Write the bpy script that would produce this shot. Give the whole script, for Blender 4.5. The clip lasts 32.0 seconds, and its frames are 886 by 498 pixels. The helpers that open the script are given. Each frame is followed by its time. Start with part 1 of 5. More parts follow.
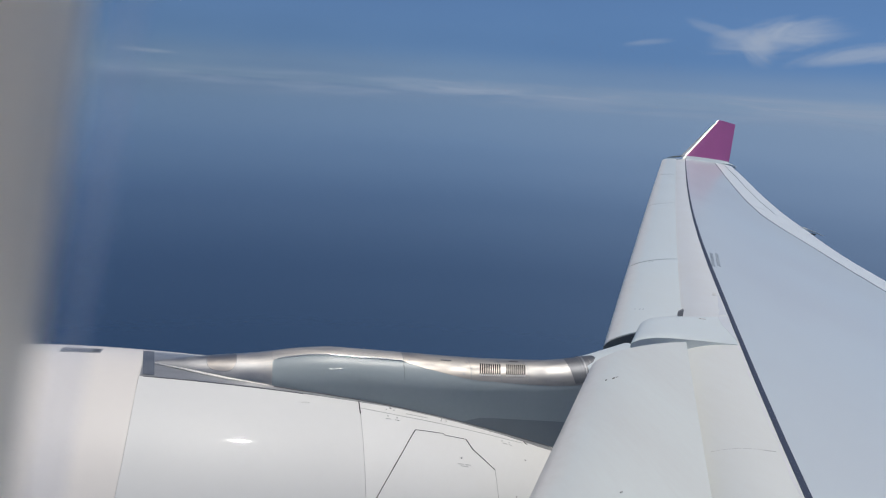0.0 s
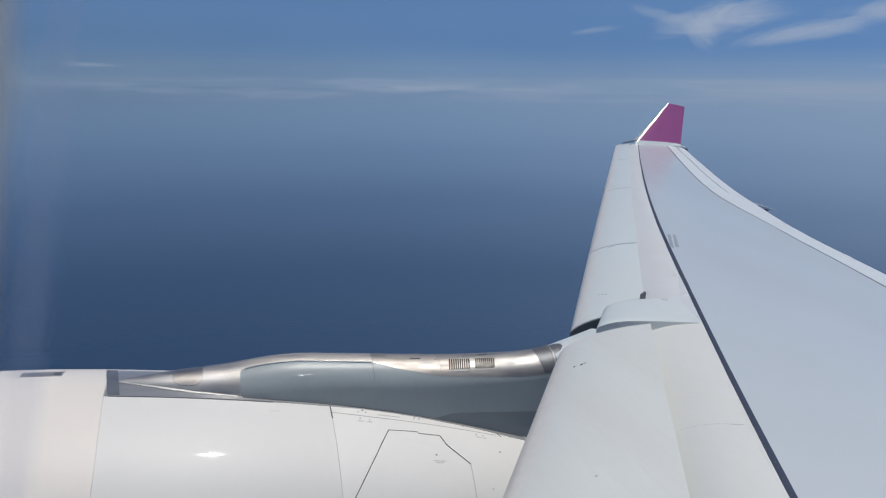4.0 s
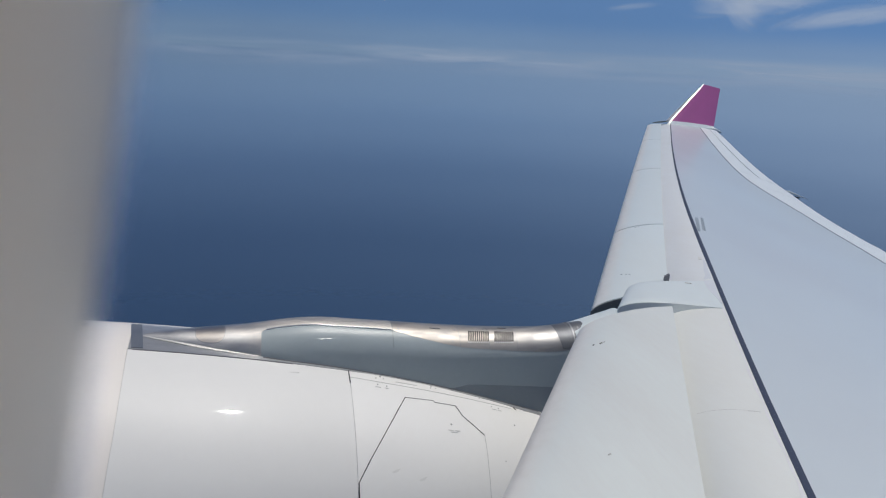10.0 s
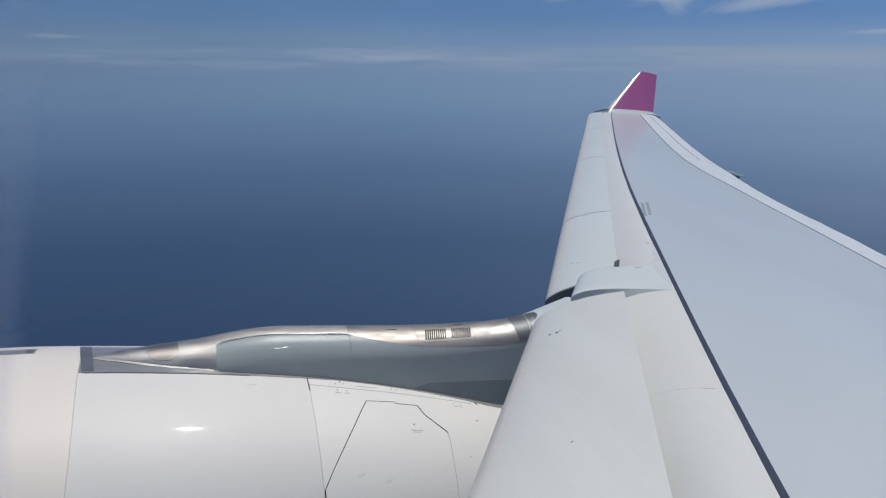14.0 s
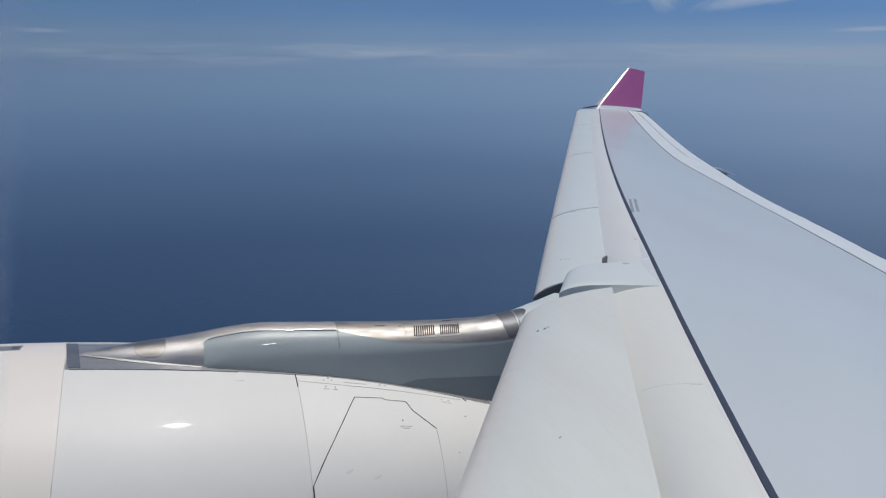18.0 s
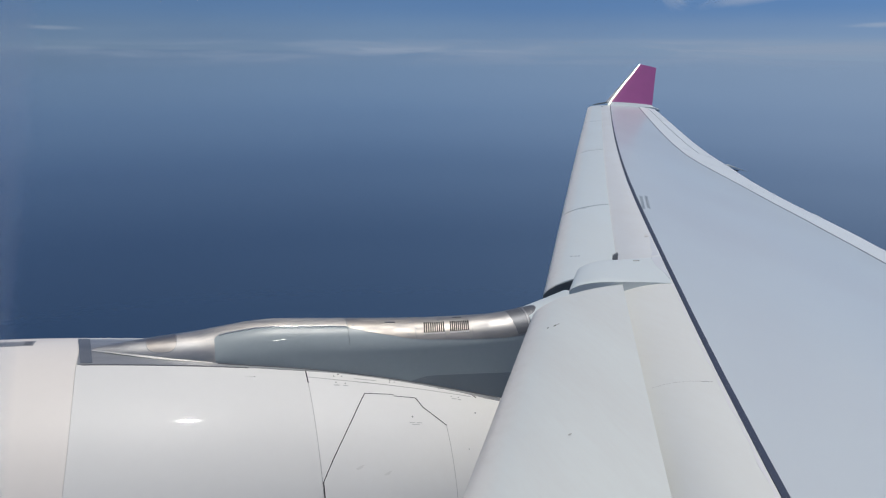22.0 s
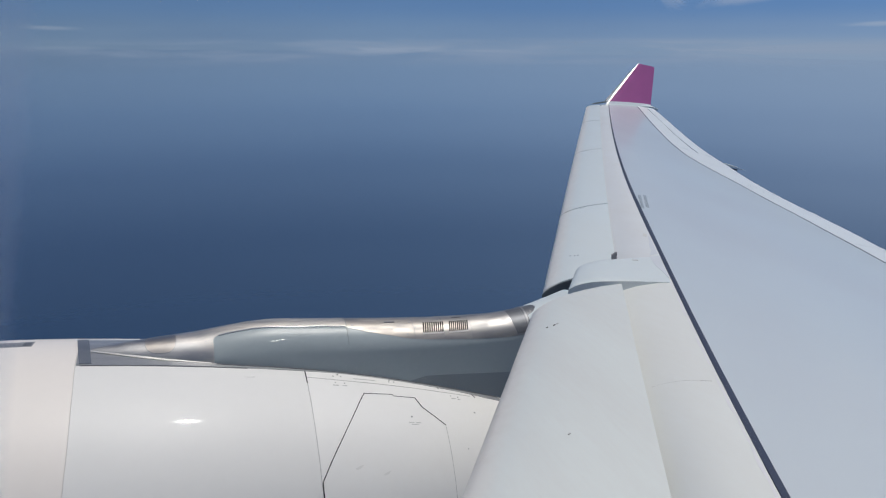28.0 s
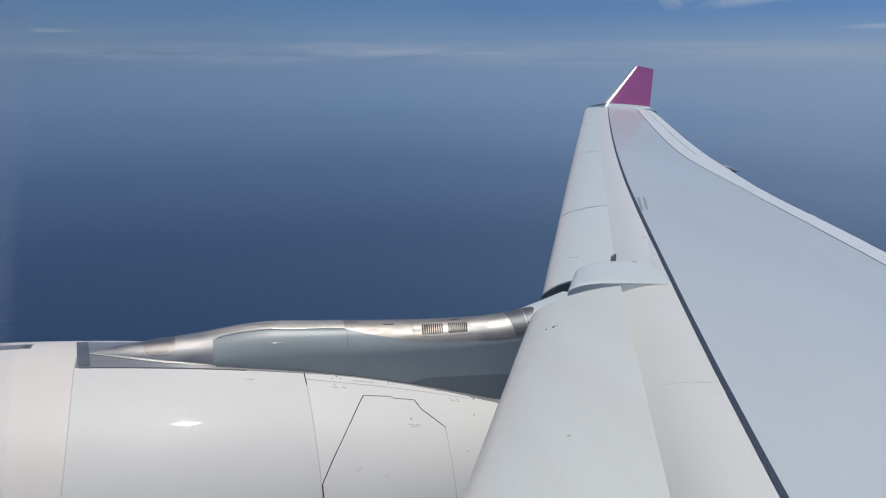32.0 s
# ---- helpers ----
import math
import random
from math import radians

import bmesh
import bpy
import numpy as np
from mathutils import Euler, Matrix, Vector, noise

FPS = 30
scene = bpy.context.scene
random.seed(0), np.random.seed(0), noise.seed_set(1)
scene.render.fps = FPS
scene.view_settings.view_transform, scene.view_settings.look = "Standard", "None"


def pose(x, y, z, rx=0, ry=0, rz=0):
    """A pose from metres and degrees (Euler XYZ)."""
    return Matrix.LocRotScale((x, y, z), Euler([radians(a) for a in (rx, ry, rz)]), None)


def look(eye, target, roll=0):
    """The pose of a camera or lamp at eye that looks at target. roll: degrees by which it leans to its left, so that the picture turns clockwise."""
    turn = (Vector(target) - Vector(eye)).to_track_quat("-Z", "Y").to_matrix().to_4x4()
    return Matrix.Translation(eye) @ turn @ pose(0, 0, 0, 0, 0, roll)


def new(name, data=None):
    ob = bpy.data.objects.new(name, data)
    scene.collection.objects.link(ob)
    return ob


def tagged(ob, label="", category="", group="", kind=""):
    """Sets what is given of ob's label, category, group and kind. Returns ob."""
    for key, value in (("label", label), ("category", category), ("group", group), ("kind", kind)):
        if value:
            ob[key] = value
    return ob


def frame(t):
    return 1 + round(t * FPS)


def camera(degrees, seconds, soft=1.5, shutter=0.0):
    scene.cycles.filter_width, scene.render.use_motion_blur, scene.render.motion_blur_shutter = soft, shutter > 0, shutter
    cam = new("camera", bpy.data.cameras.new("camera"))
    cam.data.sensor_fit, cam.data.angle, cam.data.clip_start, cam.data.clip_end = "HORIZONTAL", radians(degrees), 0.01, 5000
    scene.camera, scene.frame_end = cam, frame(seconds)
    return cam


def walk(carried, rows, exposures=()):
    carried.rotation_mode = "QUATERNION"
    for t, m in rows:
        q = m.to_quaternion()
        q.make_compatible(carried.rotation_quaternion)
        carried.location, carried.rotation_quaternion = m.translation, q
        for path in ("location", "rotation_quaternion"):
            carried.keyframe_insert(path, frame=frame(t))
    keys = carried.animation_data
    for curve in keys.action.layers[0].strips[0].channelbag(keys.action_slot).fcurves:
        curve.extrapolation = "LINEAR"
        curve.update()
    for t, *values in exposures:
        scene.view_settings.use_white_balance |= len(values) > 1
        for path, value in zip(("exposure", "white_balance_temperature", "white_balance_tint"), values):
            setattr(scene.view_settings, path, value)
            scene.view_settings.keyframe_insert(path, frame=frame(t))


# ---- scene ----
cam = camera(57.47, 32.0, soft=1.15)
cam.data.dof.use_dof = True
cam.data.dof.focus_distance = 9.0
cam.data.dof.aperture_fstop = 12.5
PATH = [
    (0.0, pose(-0.0005, 0.0008, 0.0022, 77.64, 0, -12.70) @ pose(0, 0, 0, 0, 0, 4.19)),
    (0.5, pose(-0.0010, 0.0002, 0.0002, 76.66, 0, -13.99) @ pose(0, 0, 0, 0, 0, 4.40)),
    (1.0, pose(-0.0025, 0.0001, 0.0001, 76.20, 0, -14.56) @ pose(0, 0, 0, 0, 0, 4.53)),
    (1.5, pose(-0.0042, -0.0004, -0.0011, 76.35, 0, -14.50) @ pose(0, 0, 0, 0, 0, 4.16)),
    (2.0, pose(-0.0058, -0.0004, -0.0019, 76.80, 0, -14.33) @ pose(0, 0, 0, 0, 0, 3.23)),
    (2.5, pose(-0.0008, 0.0001, 0.0001, 77.20, 0, -14.32) @ pose(0, 0, 0, 0, 0, 1.99)),
    (3.0, pose(-0.0006, -0.0002, 0.0001, 77.51, 0, -14.66) @ pose(0, 0, 0, 0, 0, 1.09)),
    (3.5, pose(0.0001, 0.0002, 0.0002, 77.76, 0, -15.21) @ pose(0, 0, 0, 0, 0, 0.78)),
    (5.5, pose(-0.0006, 0.0000, -0.0005, 75.79, 0, -16.01) @ pose(0, 0, 0, 0, 0, 2.21)),
    (6.0, pose(-0.0010, -0.0001, -0.0004, 75.19, 0, -15.81) @ pose(0, 0, 0, 0, 0, 2.28)),
    (6.5, pose(-0.0011, -0.0002, -0.0000, 74.75, 0, -15.57) @ pose(0, 0, 0, 0, 0, 2.32)),
    (7.0, pose(-0.0013, 0.0000, -0.0008, 74.58, 0, -15.38) @ pose(0, 0, 0, 0, 0, 2.40)),
    (7.5, pose(-0.0014, 0.0000, -0.0019, 74.56, 0, -15.21) @ pose(0, 0, 0, 0, 0, 2.55)),
    (8.0, pose(-0.0018, -0.0000, -0.0009, 74.62, 0, -15.08) @ pose(0, 0, 0, 0, 0, 2.71)),
    (8.5, pose(-0.0022, -0.0002, -0.0017, 74.74, 0, -14.88) @ pose(0, 0, 0, 0, 0, 2.85)),
    (9.0, pose(-0.0024, -0.0005, -0.0011, 74.93, 0, -14.63) @ pose(0, 0, 0, 0, 0, 3.08)),
    (9.5, pose(-0.0034, 0.0000, -0.0014, 75.25, 0, -14.26) @ pose(0, 0, 0, 0, 0, 3.27)),
    (10.0, pose(-0.0049, -0.0006, -0.0013, 75.50, 0, -13.83) @ pose(0, 0, 0, 0, 0, 3.57)),
    (10.5, pose(-0.0066, -0.0005, -0.0020, 75.76, 0, -13.18) @ pose(0, 0, 0, 0, 0, 3.87)),
    (11.0, pose(-0.0085, -0.0001, -0.0019, 75.97, 0, -12.39) @ pose(0, 0, 0, 0, 0, 3.88)),
    (11.5, pose(-0.0137, -0.0000, -0.0011, 76.01, 0, -11.80) @ pose(0, 0, 0, 0, 0, 3.57)),
    (12.0, pose(-0.0111, 0.0000, -0.0000, 75.97, 0, -12.05) @ pose(0, 0, 0, 0, 0, 2.85)),
    (12.5, pose(-0.0047, -0.0007, -0.0027, 76.00, 0, -13.07) @ pose(0, 0, 0, 0, 0, 1.78)),
    (13.0, pose(0.0003, 0.0004, 0.0009, 75.95, 0, -14.59) @ pose(0, 0, 0, 0, 0, 0.91)),
    (13.5, pose(0.0003, 0.0002, 0.0008, 75.80, 0, -16.22) @ pose(0, 0, 0, 0, 0, 0.60)),
    (14.0, pose(0.0000, -0.0003, 0.0003, 75.55, 0, -17.34) @ pose(0, 0, 0, 0, 0, 0.73)),
    (14.5, pose(0.0002, 0.0004, -0.0003, 75.36, 0, -17.85) @ pose(0, 0, 0, 0, 0, 0.86)),
    (16.5, pose(-0.0000, 0.0002, 0.0008, 75.12, 0, -18.09) @ pose(0, 0, 0, 0, 0, 1.02)),
    (17.0, pose(-0.0003, -0.0004, -0.0002, 75.19, 0, -18.14) @ pose(0, 0, 0, 0, 0, 0.99)),
    (17.5, pose(0.0000, 0.0005, 0.0012, 75.23, 0, -18.19) @ pose(0, 0, 0, 0, 0, 0.97)),
    (18.0, pose(-0.0002, 0.0002, 0.0002, 75.29, 0, -18.19) @ pose(0, 0, 0, 0, 0, 0.97)),
    (18.5, pose(-0.0001, 0.0001, 0.0002, 75.33, 0, -18.13) @ pose(0, 0, 0, 0, 0, 0.95)),
    (19.0, pose(0.0000, 0.0000, 0.0000, 75.30, 0, -18.00) @ pose(0, 0, 0, 0, 0, 0.90)),
    (19.5, pose(0.0001, -0.0002, 0.0010, 75.22, 0, -17.84) @ pose(0, 0, 0, 0, 0, 0.96)),
    (20.0, pose(0.0003, 0.0001, 0.0001, 75.19, 0, -17.68) @ pose(0, 0, 0, 0, 0, 0.86)),
    (20.5, pose(0.0005, 0.0000, 0.0006, 75.11, 0, -17.53) @ pose(0, 0, 0, 0, 0, 0.90)),
    (21.0, pose(0.0005, -0.0001, 0.0011, 75.07, 0, -17.44) @ pose(0, 0, 0, 0, 0, 0.84)),
    (21.5, pose(0.0006, 0.0001, 0.0004, 75.06, 0, -17.44) @ pose(0, 0, 0, 0, 0, 0.87)),
    (22.0, pose(0.0004, -0.0002, -0.0006, 75.05, 0, -17.45) @ pose(0, 0, 0, 0, 0, 0.87)),
    (22.5, pose(0.0004, -0.0003, -0.0006, 75.04, 0, -17.50) @ pose(0, 0, 0, 0, 0, 0.82)),
    (23.0, pose(0.0004, -0.0003, 0.0007, 74.99, 0, -17.53) @ pose(0, 0, 0, 0, 0, 0.90)),
    (23.5, pose(0.0005, 0.0005, 0.0005, 75.02, 0, -17.60) @ pose(0, 0, 0, 0, 0, 0.82)),
    (24.0, pose(0.0004, -0.0003, 0.0008, 75.00, 0, -17.63) @ pose(0, 0, 0, 0, 0, 0.90)),
    (24.5, pose(0.0003, 0.0001, 0.0010, 75.01, 0, -17.69) @ pose(0, 0, 0, 0, 0, 0.90)),
    (25.0, pose(0.0003, 0.0002, 0.0009, 75.02, 0, -17.74) @ pose(0, 0, 0, 0, 0, 0.87)),
    (25.5, pose(0.0004, 0.0007, 0.0015, 75.10, 0, -17.77) @ pose(0, 0, 0, 0, 0, 0.78)),
    (27.5, pose(0.0005, 0.0003, 0.0005, 75.07, 0, -17.60) @ pose(0, 0, 0, 0, 0, 0.76)),
    (28.0, pose(0.0004, 0.0002, 0.0004, 75.03, 0, -17.53) @ pose(0, 0, 0, 0, 0, 0.75)),
    (28.5, pose(0.0005, -0.0002, 0.0007, 75.01, 0, -17.52) @ pose(0, 0, 0, 0, 0, 0.80)),
    (29.0, pose(0.0004, -0.0002, 0.0010, 75.02, 0, -17.50) @ pose(0, 0, 0, 0, 0, 0.76)),
    (29.5, pose(0.0005, 0.0001, 0.0009, 75.03, 0, -17.50) @ pose(0, 0, 0, 0, 0, 0.73)),
    (30.0, pose(0.0005, -0.0002, 0.0005, 75.04, 0, -17.48) @ pose(0, 0, 0, 0, 0, 0.74)),
    (30.5, pose(0.0004, -0.0001, -0.0006, 75.09, 0, -17.48) @ pose(0, 0, 0, 0, 0, 0.70)),
    (31.0, pose(0.0004, -0.0006, 0.0002, 75.07, 0, -17.48) @ pose(0, 0, 0, 0, 0, 0.77)),
    (31.5, pose(0.0005, 0.0003, 0.0003, 75.15, 0, -17.50) @ pose(0, 0, 0, 0, 0, 0.74)),
    (32.0, pose(0.0002, -0.0005, -0.0021, 75.19, 0, -17.58) @ pose(0, 0, 0, 0, 0, 0.73)),
]
walk(cam, PATH, ((0.0, 0.0), (2.0, 0.02), (3.0, 0.05), (6.0, 0.0), (10.8, 0.0), (11.6, 0.08), (12.2, 0.08), (13.0, 0.0), (32.0, 0.0)))

# ---- light ----
SUN = Vector((0.190, -0.095, 0.977)).normalized()
world = bpy.data.worlds.new("sky")
scene.world = world
world.use_nodes = True
wt = world.node_tree
sky = wt.nodes.new("ShaderNodeTexSky")
sky.sky_type = "NISHITA"
sky.sun_disc = False
sky.sun_elevation = math.asin(SUN.z)
sky.sun_rotation = math.atan2(SUN.x, SUN.y)
sky.altitude = 6000
sky.air_density = 0.8
sky.dust_density = 0.15
sky.ozone_density = 4.0
wt.links.new(sky.outputs[0], wt.nodes["Background"].inputs[0])
wt.nodes["Background"].inputs[1].default_value = 0.096
lamp = bpy.data.lights.new("sun", "SUN")
lamp.energy = 2.6
lamp.angle = radians(0.53)
lamp.color = (1.0, 0.96, 0.89)
sun = new("sun", lamp)
sun.matrix_world = look(SUN * 60, (0, 0, 0))
# unseen area lamp added inside the cabin to brighten the window lip
lamp = bpy.data.lights.new("window_lip_fill", "AREA")
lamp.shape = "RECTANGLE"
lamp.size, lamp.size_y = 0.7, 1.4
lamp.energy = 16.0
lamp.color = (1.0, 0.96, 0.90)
lip_fill = new("window_lip_fill", lamp)
lip_fill.matrix_world = look((3.0, -0.58, 0.1), (0.0, -0.05, 0.0))
scene.view_settings.exposure = 0.0


# ---- materials ----
def nodes_of(name):
    m = bpy.data.materials.new(name)
    m.use_nodes = True
    return m, m.node_tree, m.node_tree.nodes["Principled BSDF"]


def link(nt, a, b):
    nt.links.new(a, b)


def paint(name, col, rough=0.35, metal=0.0, vary=0.06, scale=1.5, streak=(1, 1, 1), bump=0.02, bump_scale=60, coat=0.0, coat_rough=0.035, dirt_or_sheen=None, dirt_or_sheen_amount=0.25, grain=0.35, detail=5):
    """Painted or bare sheet: base colour with broad mottling, dirty or sheen-toned streaks, faint waviness."""
    m, nt, b = nodes_of(name)
    N = nt.nodes.new
    tc = N("ShaderNodeTexCoord")
    mp = N("ShaderNodeMapping")
    mp.inputs["Scale"].default_value = streak
    link(nt, tc.outputs["Object"], mp.inputs["Vector"])
    n1 = N("ShaderNodeTexNoise")
    n1.inputs["Scale"].default_value = scale
    n1.inputs["Detail"].default_value = detail
    link(nt, mp.outputs[0], n1.inputs["Vector"])
    n2 = N("ShaderNodeTexNoise")
    n2.inputs["Scale"].default_value = scale * 14
    n2.inputs["Detail"].default_value = 3
    link(nt, mp.outputs[0], n2.inputs["Vector"])
    add = N("ShaderNodeMath")
    add.operation = "MULTIPLY_ADD"
    link(nt, n2.outputs[0], add.inputs[0])
    add.inputs[1].default_value = grain
    link(nt, n1.outputs[0], add.inputs[2])
    ramp = N("ShaderNodeMapRange")
    ramp.inputs["From Min"].default_value = 0.28 + grain * 0.5
    ramp.inputs["From Max"].default_value = 0.72 + grain * 0.5
    link(nt, add.outputs[0], ramp.inputs["Value"])
    mix = N("ShaderNodeMix")
    mix.data_type = "RGBA"
    lo = [c * (1 - vary) for c in col] if dirt_or_sheen is None else [c * (1 - dirt_or_sheen_amount) + d * dirt_or_sheen_amount for c, d in zip(col, dirt_or_sheen)]
    mix.inputs["A"].default_value = (*lo, 1)
    mix.inputs["B"].default_value = (*col, 1)
    link(nt, ramp.outputs[0], mix.inputs["Factor"])
    link(nt, mix.outputs["Result"], b.inputs["Base Color"])
    rr = N("ShaderNodeMapRange")
    rr.inputs["To Min"].default_value = rough * 1.25
    rr.inputs["To Max"].default_value = rough * 0.85
    link(nt, add.outputs[0], rr.inputs["Value"])
    link(nt, rr.outputs[0], b.inputs["Roughness"])
    b.inputs["Metallic"].default_value = metal
    b.inputs["Coat Weight"].default_value = coat
    b.inputs["Coat Roughness"].default_value = coat_rough
    if bump:
        n3 = N("ShaderNodeTexNoise")
        n3.inputs["Scale"].default_value = bump_scale
        n3.inputs["Detail"].default_value = 3
        link(nt, mp.outputs[0], n3.inputs["Vector"])
        bp = N("ShaderNodeBump")
        bp.inputs["Strength"].default_value = bump
        bp.inputs["Distance"].default_value = 0.01
        link(nt, n3.outputs[0], bp.inputs["Height"])
        link(nt, bp.outputs[0], b.inputs["Normal"])
    return m


COWL = paint("white_cowl_paint", (0.78, 0.775, 0.76), 0.56, vary=0.03, scale=0.8, bump=0.02, bump_scale=3, coat=0.30, coat_rough=0.04)
INLET = paint("warm_white_inlet_paint", (0.83, 0.785, 0.745), 0.5, vary=0.03, scale=0.8, bump=0.02, bump_scale=3, coat=0.25)
COWL_AFT = paint("white_cowl_paint_aft", (0.825, 0.82, 0.805), 0.45, scale=1.2, bump=0.02, bump_scale=4, dirt_or_sheen=(0.60, 0.57, 0.52), dirt_or_sheen_amount=0.12, coat=0.15)
# mottled tones paint soft cloud reflections into the wing colour
WING = paint("pale_grey_wing_paint", (0.605, 0.667, 0.70), 0.30, dirt_or_sheen=(0.57, 0.605, 0.645), dirt_or_sheen_amount=0.7, scale=0.55, streak=(1.0, 0.6, 1.0), bump=0, grain=0.04, detail=3, coat=0.35, coat_rough=0.12)
SPOILER = paint("pale_blue_white_paint", (0.76, 0.80, 0.825), 0.36, vary=0.05, scale=0.6, bump=0)
PATCH = paint("pale_lavender_worn_paint", (0.69, 0.715, 0.76), 0.4, scale=3, bump=0)
SLAT = paint("off_white_slat_paint", (0.675, 0.74, 0.758), 0.36, scale=0.7, streak=(2.0, 0.5, 2.0), bump=0.015, bump_scale=4, dirt_or_sheen=(0.655, 0.68, 0.68), dirt_or_sheen_amount=0.3)
SLAT_NEAR = paint("off_white_inboard_paint", (0.70, 0.74, 0.732), 0.36, scale=0.7, streak=(3.0, 0.4, 2.0), bump=0.015, bump_scale=4, dirt_or_sheen=(0.63, 0.63, 0.62), dirt_or_sheen_amount=0.5)
RIDGE = paint("white_leading_edge_paint", (0.77, 0.795, 0.81), 0.38, scale=0.9, streak=(2.0, 0.5, 2.0), bump=0.015, bump_scale=5, dirt_or_sheen=(0.70, 0.68, 0.66), dirt_or_sheen_amount=0.35)
CREAM = paint("off_white_primer_paint", (0.745, 0.765, 0.75), 0.42, scale=0.9, streak=(2.0, 0.5, 2.0), bump=0.015, bump_scale=5, dirt_or_sheen=(0.67, 0.65, 0.61), dirt_or_sheen_amount=0.3)


def slat_paint(name, slope, start, base):
    """Off-white slat paint with a worn cream band along the swept leading edge."""
    m = base.copy()
    m.name = name
    nt = m.node_tree
    N = nt.nodes.new
    b = nt.nodes["Principled BSDF"]
    old = b.inputs["Base Color"].links[0].from_socket
    tc = N("ShaderNodeTexCoord")
    sep = N("ShaderNodeSeparateXYZ")
    link(nt, tc.outputs["Object"], sep.inputs[0])
    d = N("ShaderNodeMath")
    d.operation = "MULTIPLY_ADD"
    d.inputs[1].default_value = -slope
    link(nt, sep.outputs[1], d.inputs[0])
    link(nt, sep.outputs[0], d.inputs[2])
    n = N("ShaderNodeTexNoise")
    n.inputs["Scale"].default_value = 2.2
    n.inputs["Detail"].default_value = 4
    link(nt, tc.outputs["Object"], n.inputs["Vector"])
    w = N("ShaderNodeMath")
    w.operation = "MULTIPLY_ADD"
    w.inputs[1].default_value = 0.08
    link(nt, n.outputs[0], w.inputs[0])
    link(nt, d.outputs[0], w.inputs[2])
    mr = N("ShaderNodeMapRange")
    mr.interpolation_type = "SMOOTHSTEP"
    mr.inputs["From Min"].default_value, mr.inputs["From Max"].default_value = start + 0.08, start + 0.30
    mr.inputs["To Min"].default_value, mr.inputs["To Max"].default_value = 0.8, 0.0
    link(nt, w.outputs[0], mr.inputs["Value"])
    mix = N("ShaderNodeMix")
    mix.data_type = "RGBA"
    n2 = N("ShaderNodeTexNoise")
    n2.inputs["Scale"].default_value = 9.0
    n2.inputs["Detail"].default_value = 5
    link(nt, tc.outputs["Object"], n2.inputs["Vector"])
    wear = N("ShaderNodeMix")
    wear.data_type = "RGBA"
    wear.inputs["A"].default_value = (0.735, 0.695, 0.65, 1)
    wear.inputs["B"].default_value = (0.775, 0.74, 0.70, 1)
    spot = N("ShaderNodeMapRange")
    spot.inputs["From Min"].default_value, spot.inputs["From Max"].default_value = 0.35, 0.55
    link(nt, n2.outputs[0], spot.inputs["Value"])
    link(nt, spot.outputs[0], wear.inputs["Factor"])
    link(nt, wear.outputs["Result"], mix.inputs["B"])
    link(nt, mr.outputs[0], mix.inputs["Factor"])
    link(nt, old, mix.inputs["A"])
    link(nt, mix.outputs["Result"], b.inputs["Base Color"])
    return m


SLAT_IN = slat_paint("inboard_slat_paint", 0.6, -0.9683, SLAT_NEAR)
SLAT_OUT = slat_paint("outboard_slat_paint", 0.53785, -0.5444, SLAT)
SEAL = paint("dark_blue_grey_sealant", (0.045, 0.058, 0.10), 0.6, scale=3)
LATCH = paint("grey_latch_metal", (0.30, 0.305, 0.31), 0.6, scale=6, bump=0)
LINE = paint("dark_joint_gap", (0.02, 0.02, 0.023), 0.9, scale=6, bump=0)
HOLE = paint("cavity_shade_and_lens_dark", (0.11, 0.135, 0.15), 0.7, scale=5, bump=0)
FAINT = paint("grey_joint_line", (0.50, 0.50, 0.49), 0.6, scale=6, bump=0)
STENCIL = paint("grey_stencil_ink", (0.37, 0.42, 0.47), 0.6, scale=9, bump=0)
PALE = paint("pale_worn_edge", (0.77, 0.765, 0.79), 0.45, scale=5, bump=0)
STAIN = paint("faint_scuff_marks", (0.74, 0.735, 0.715), 0.6, scale=9, bump=0)
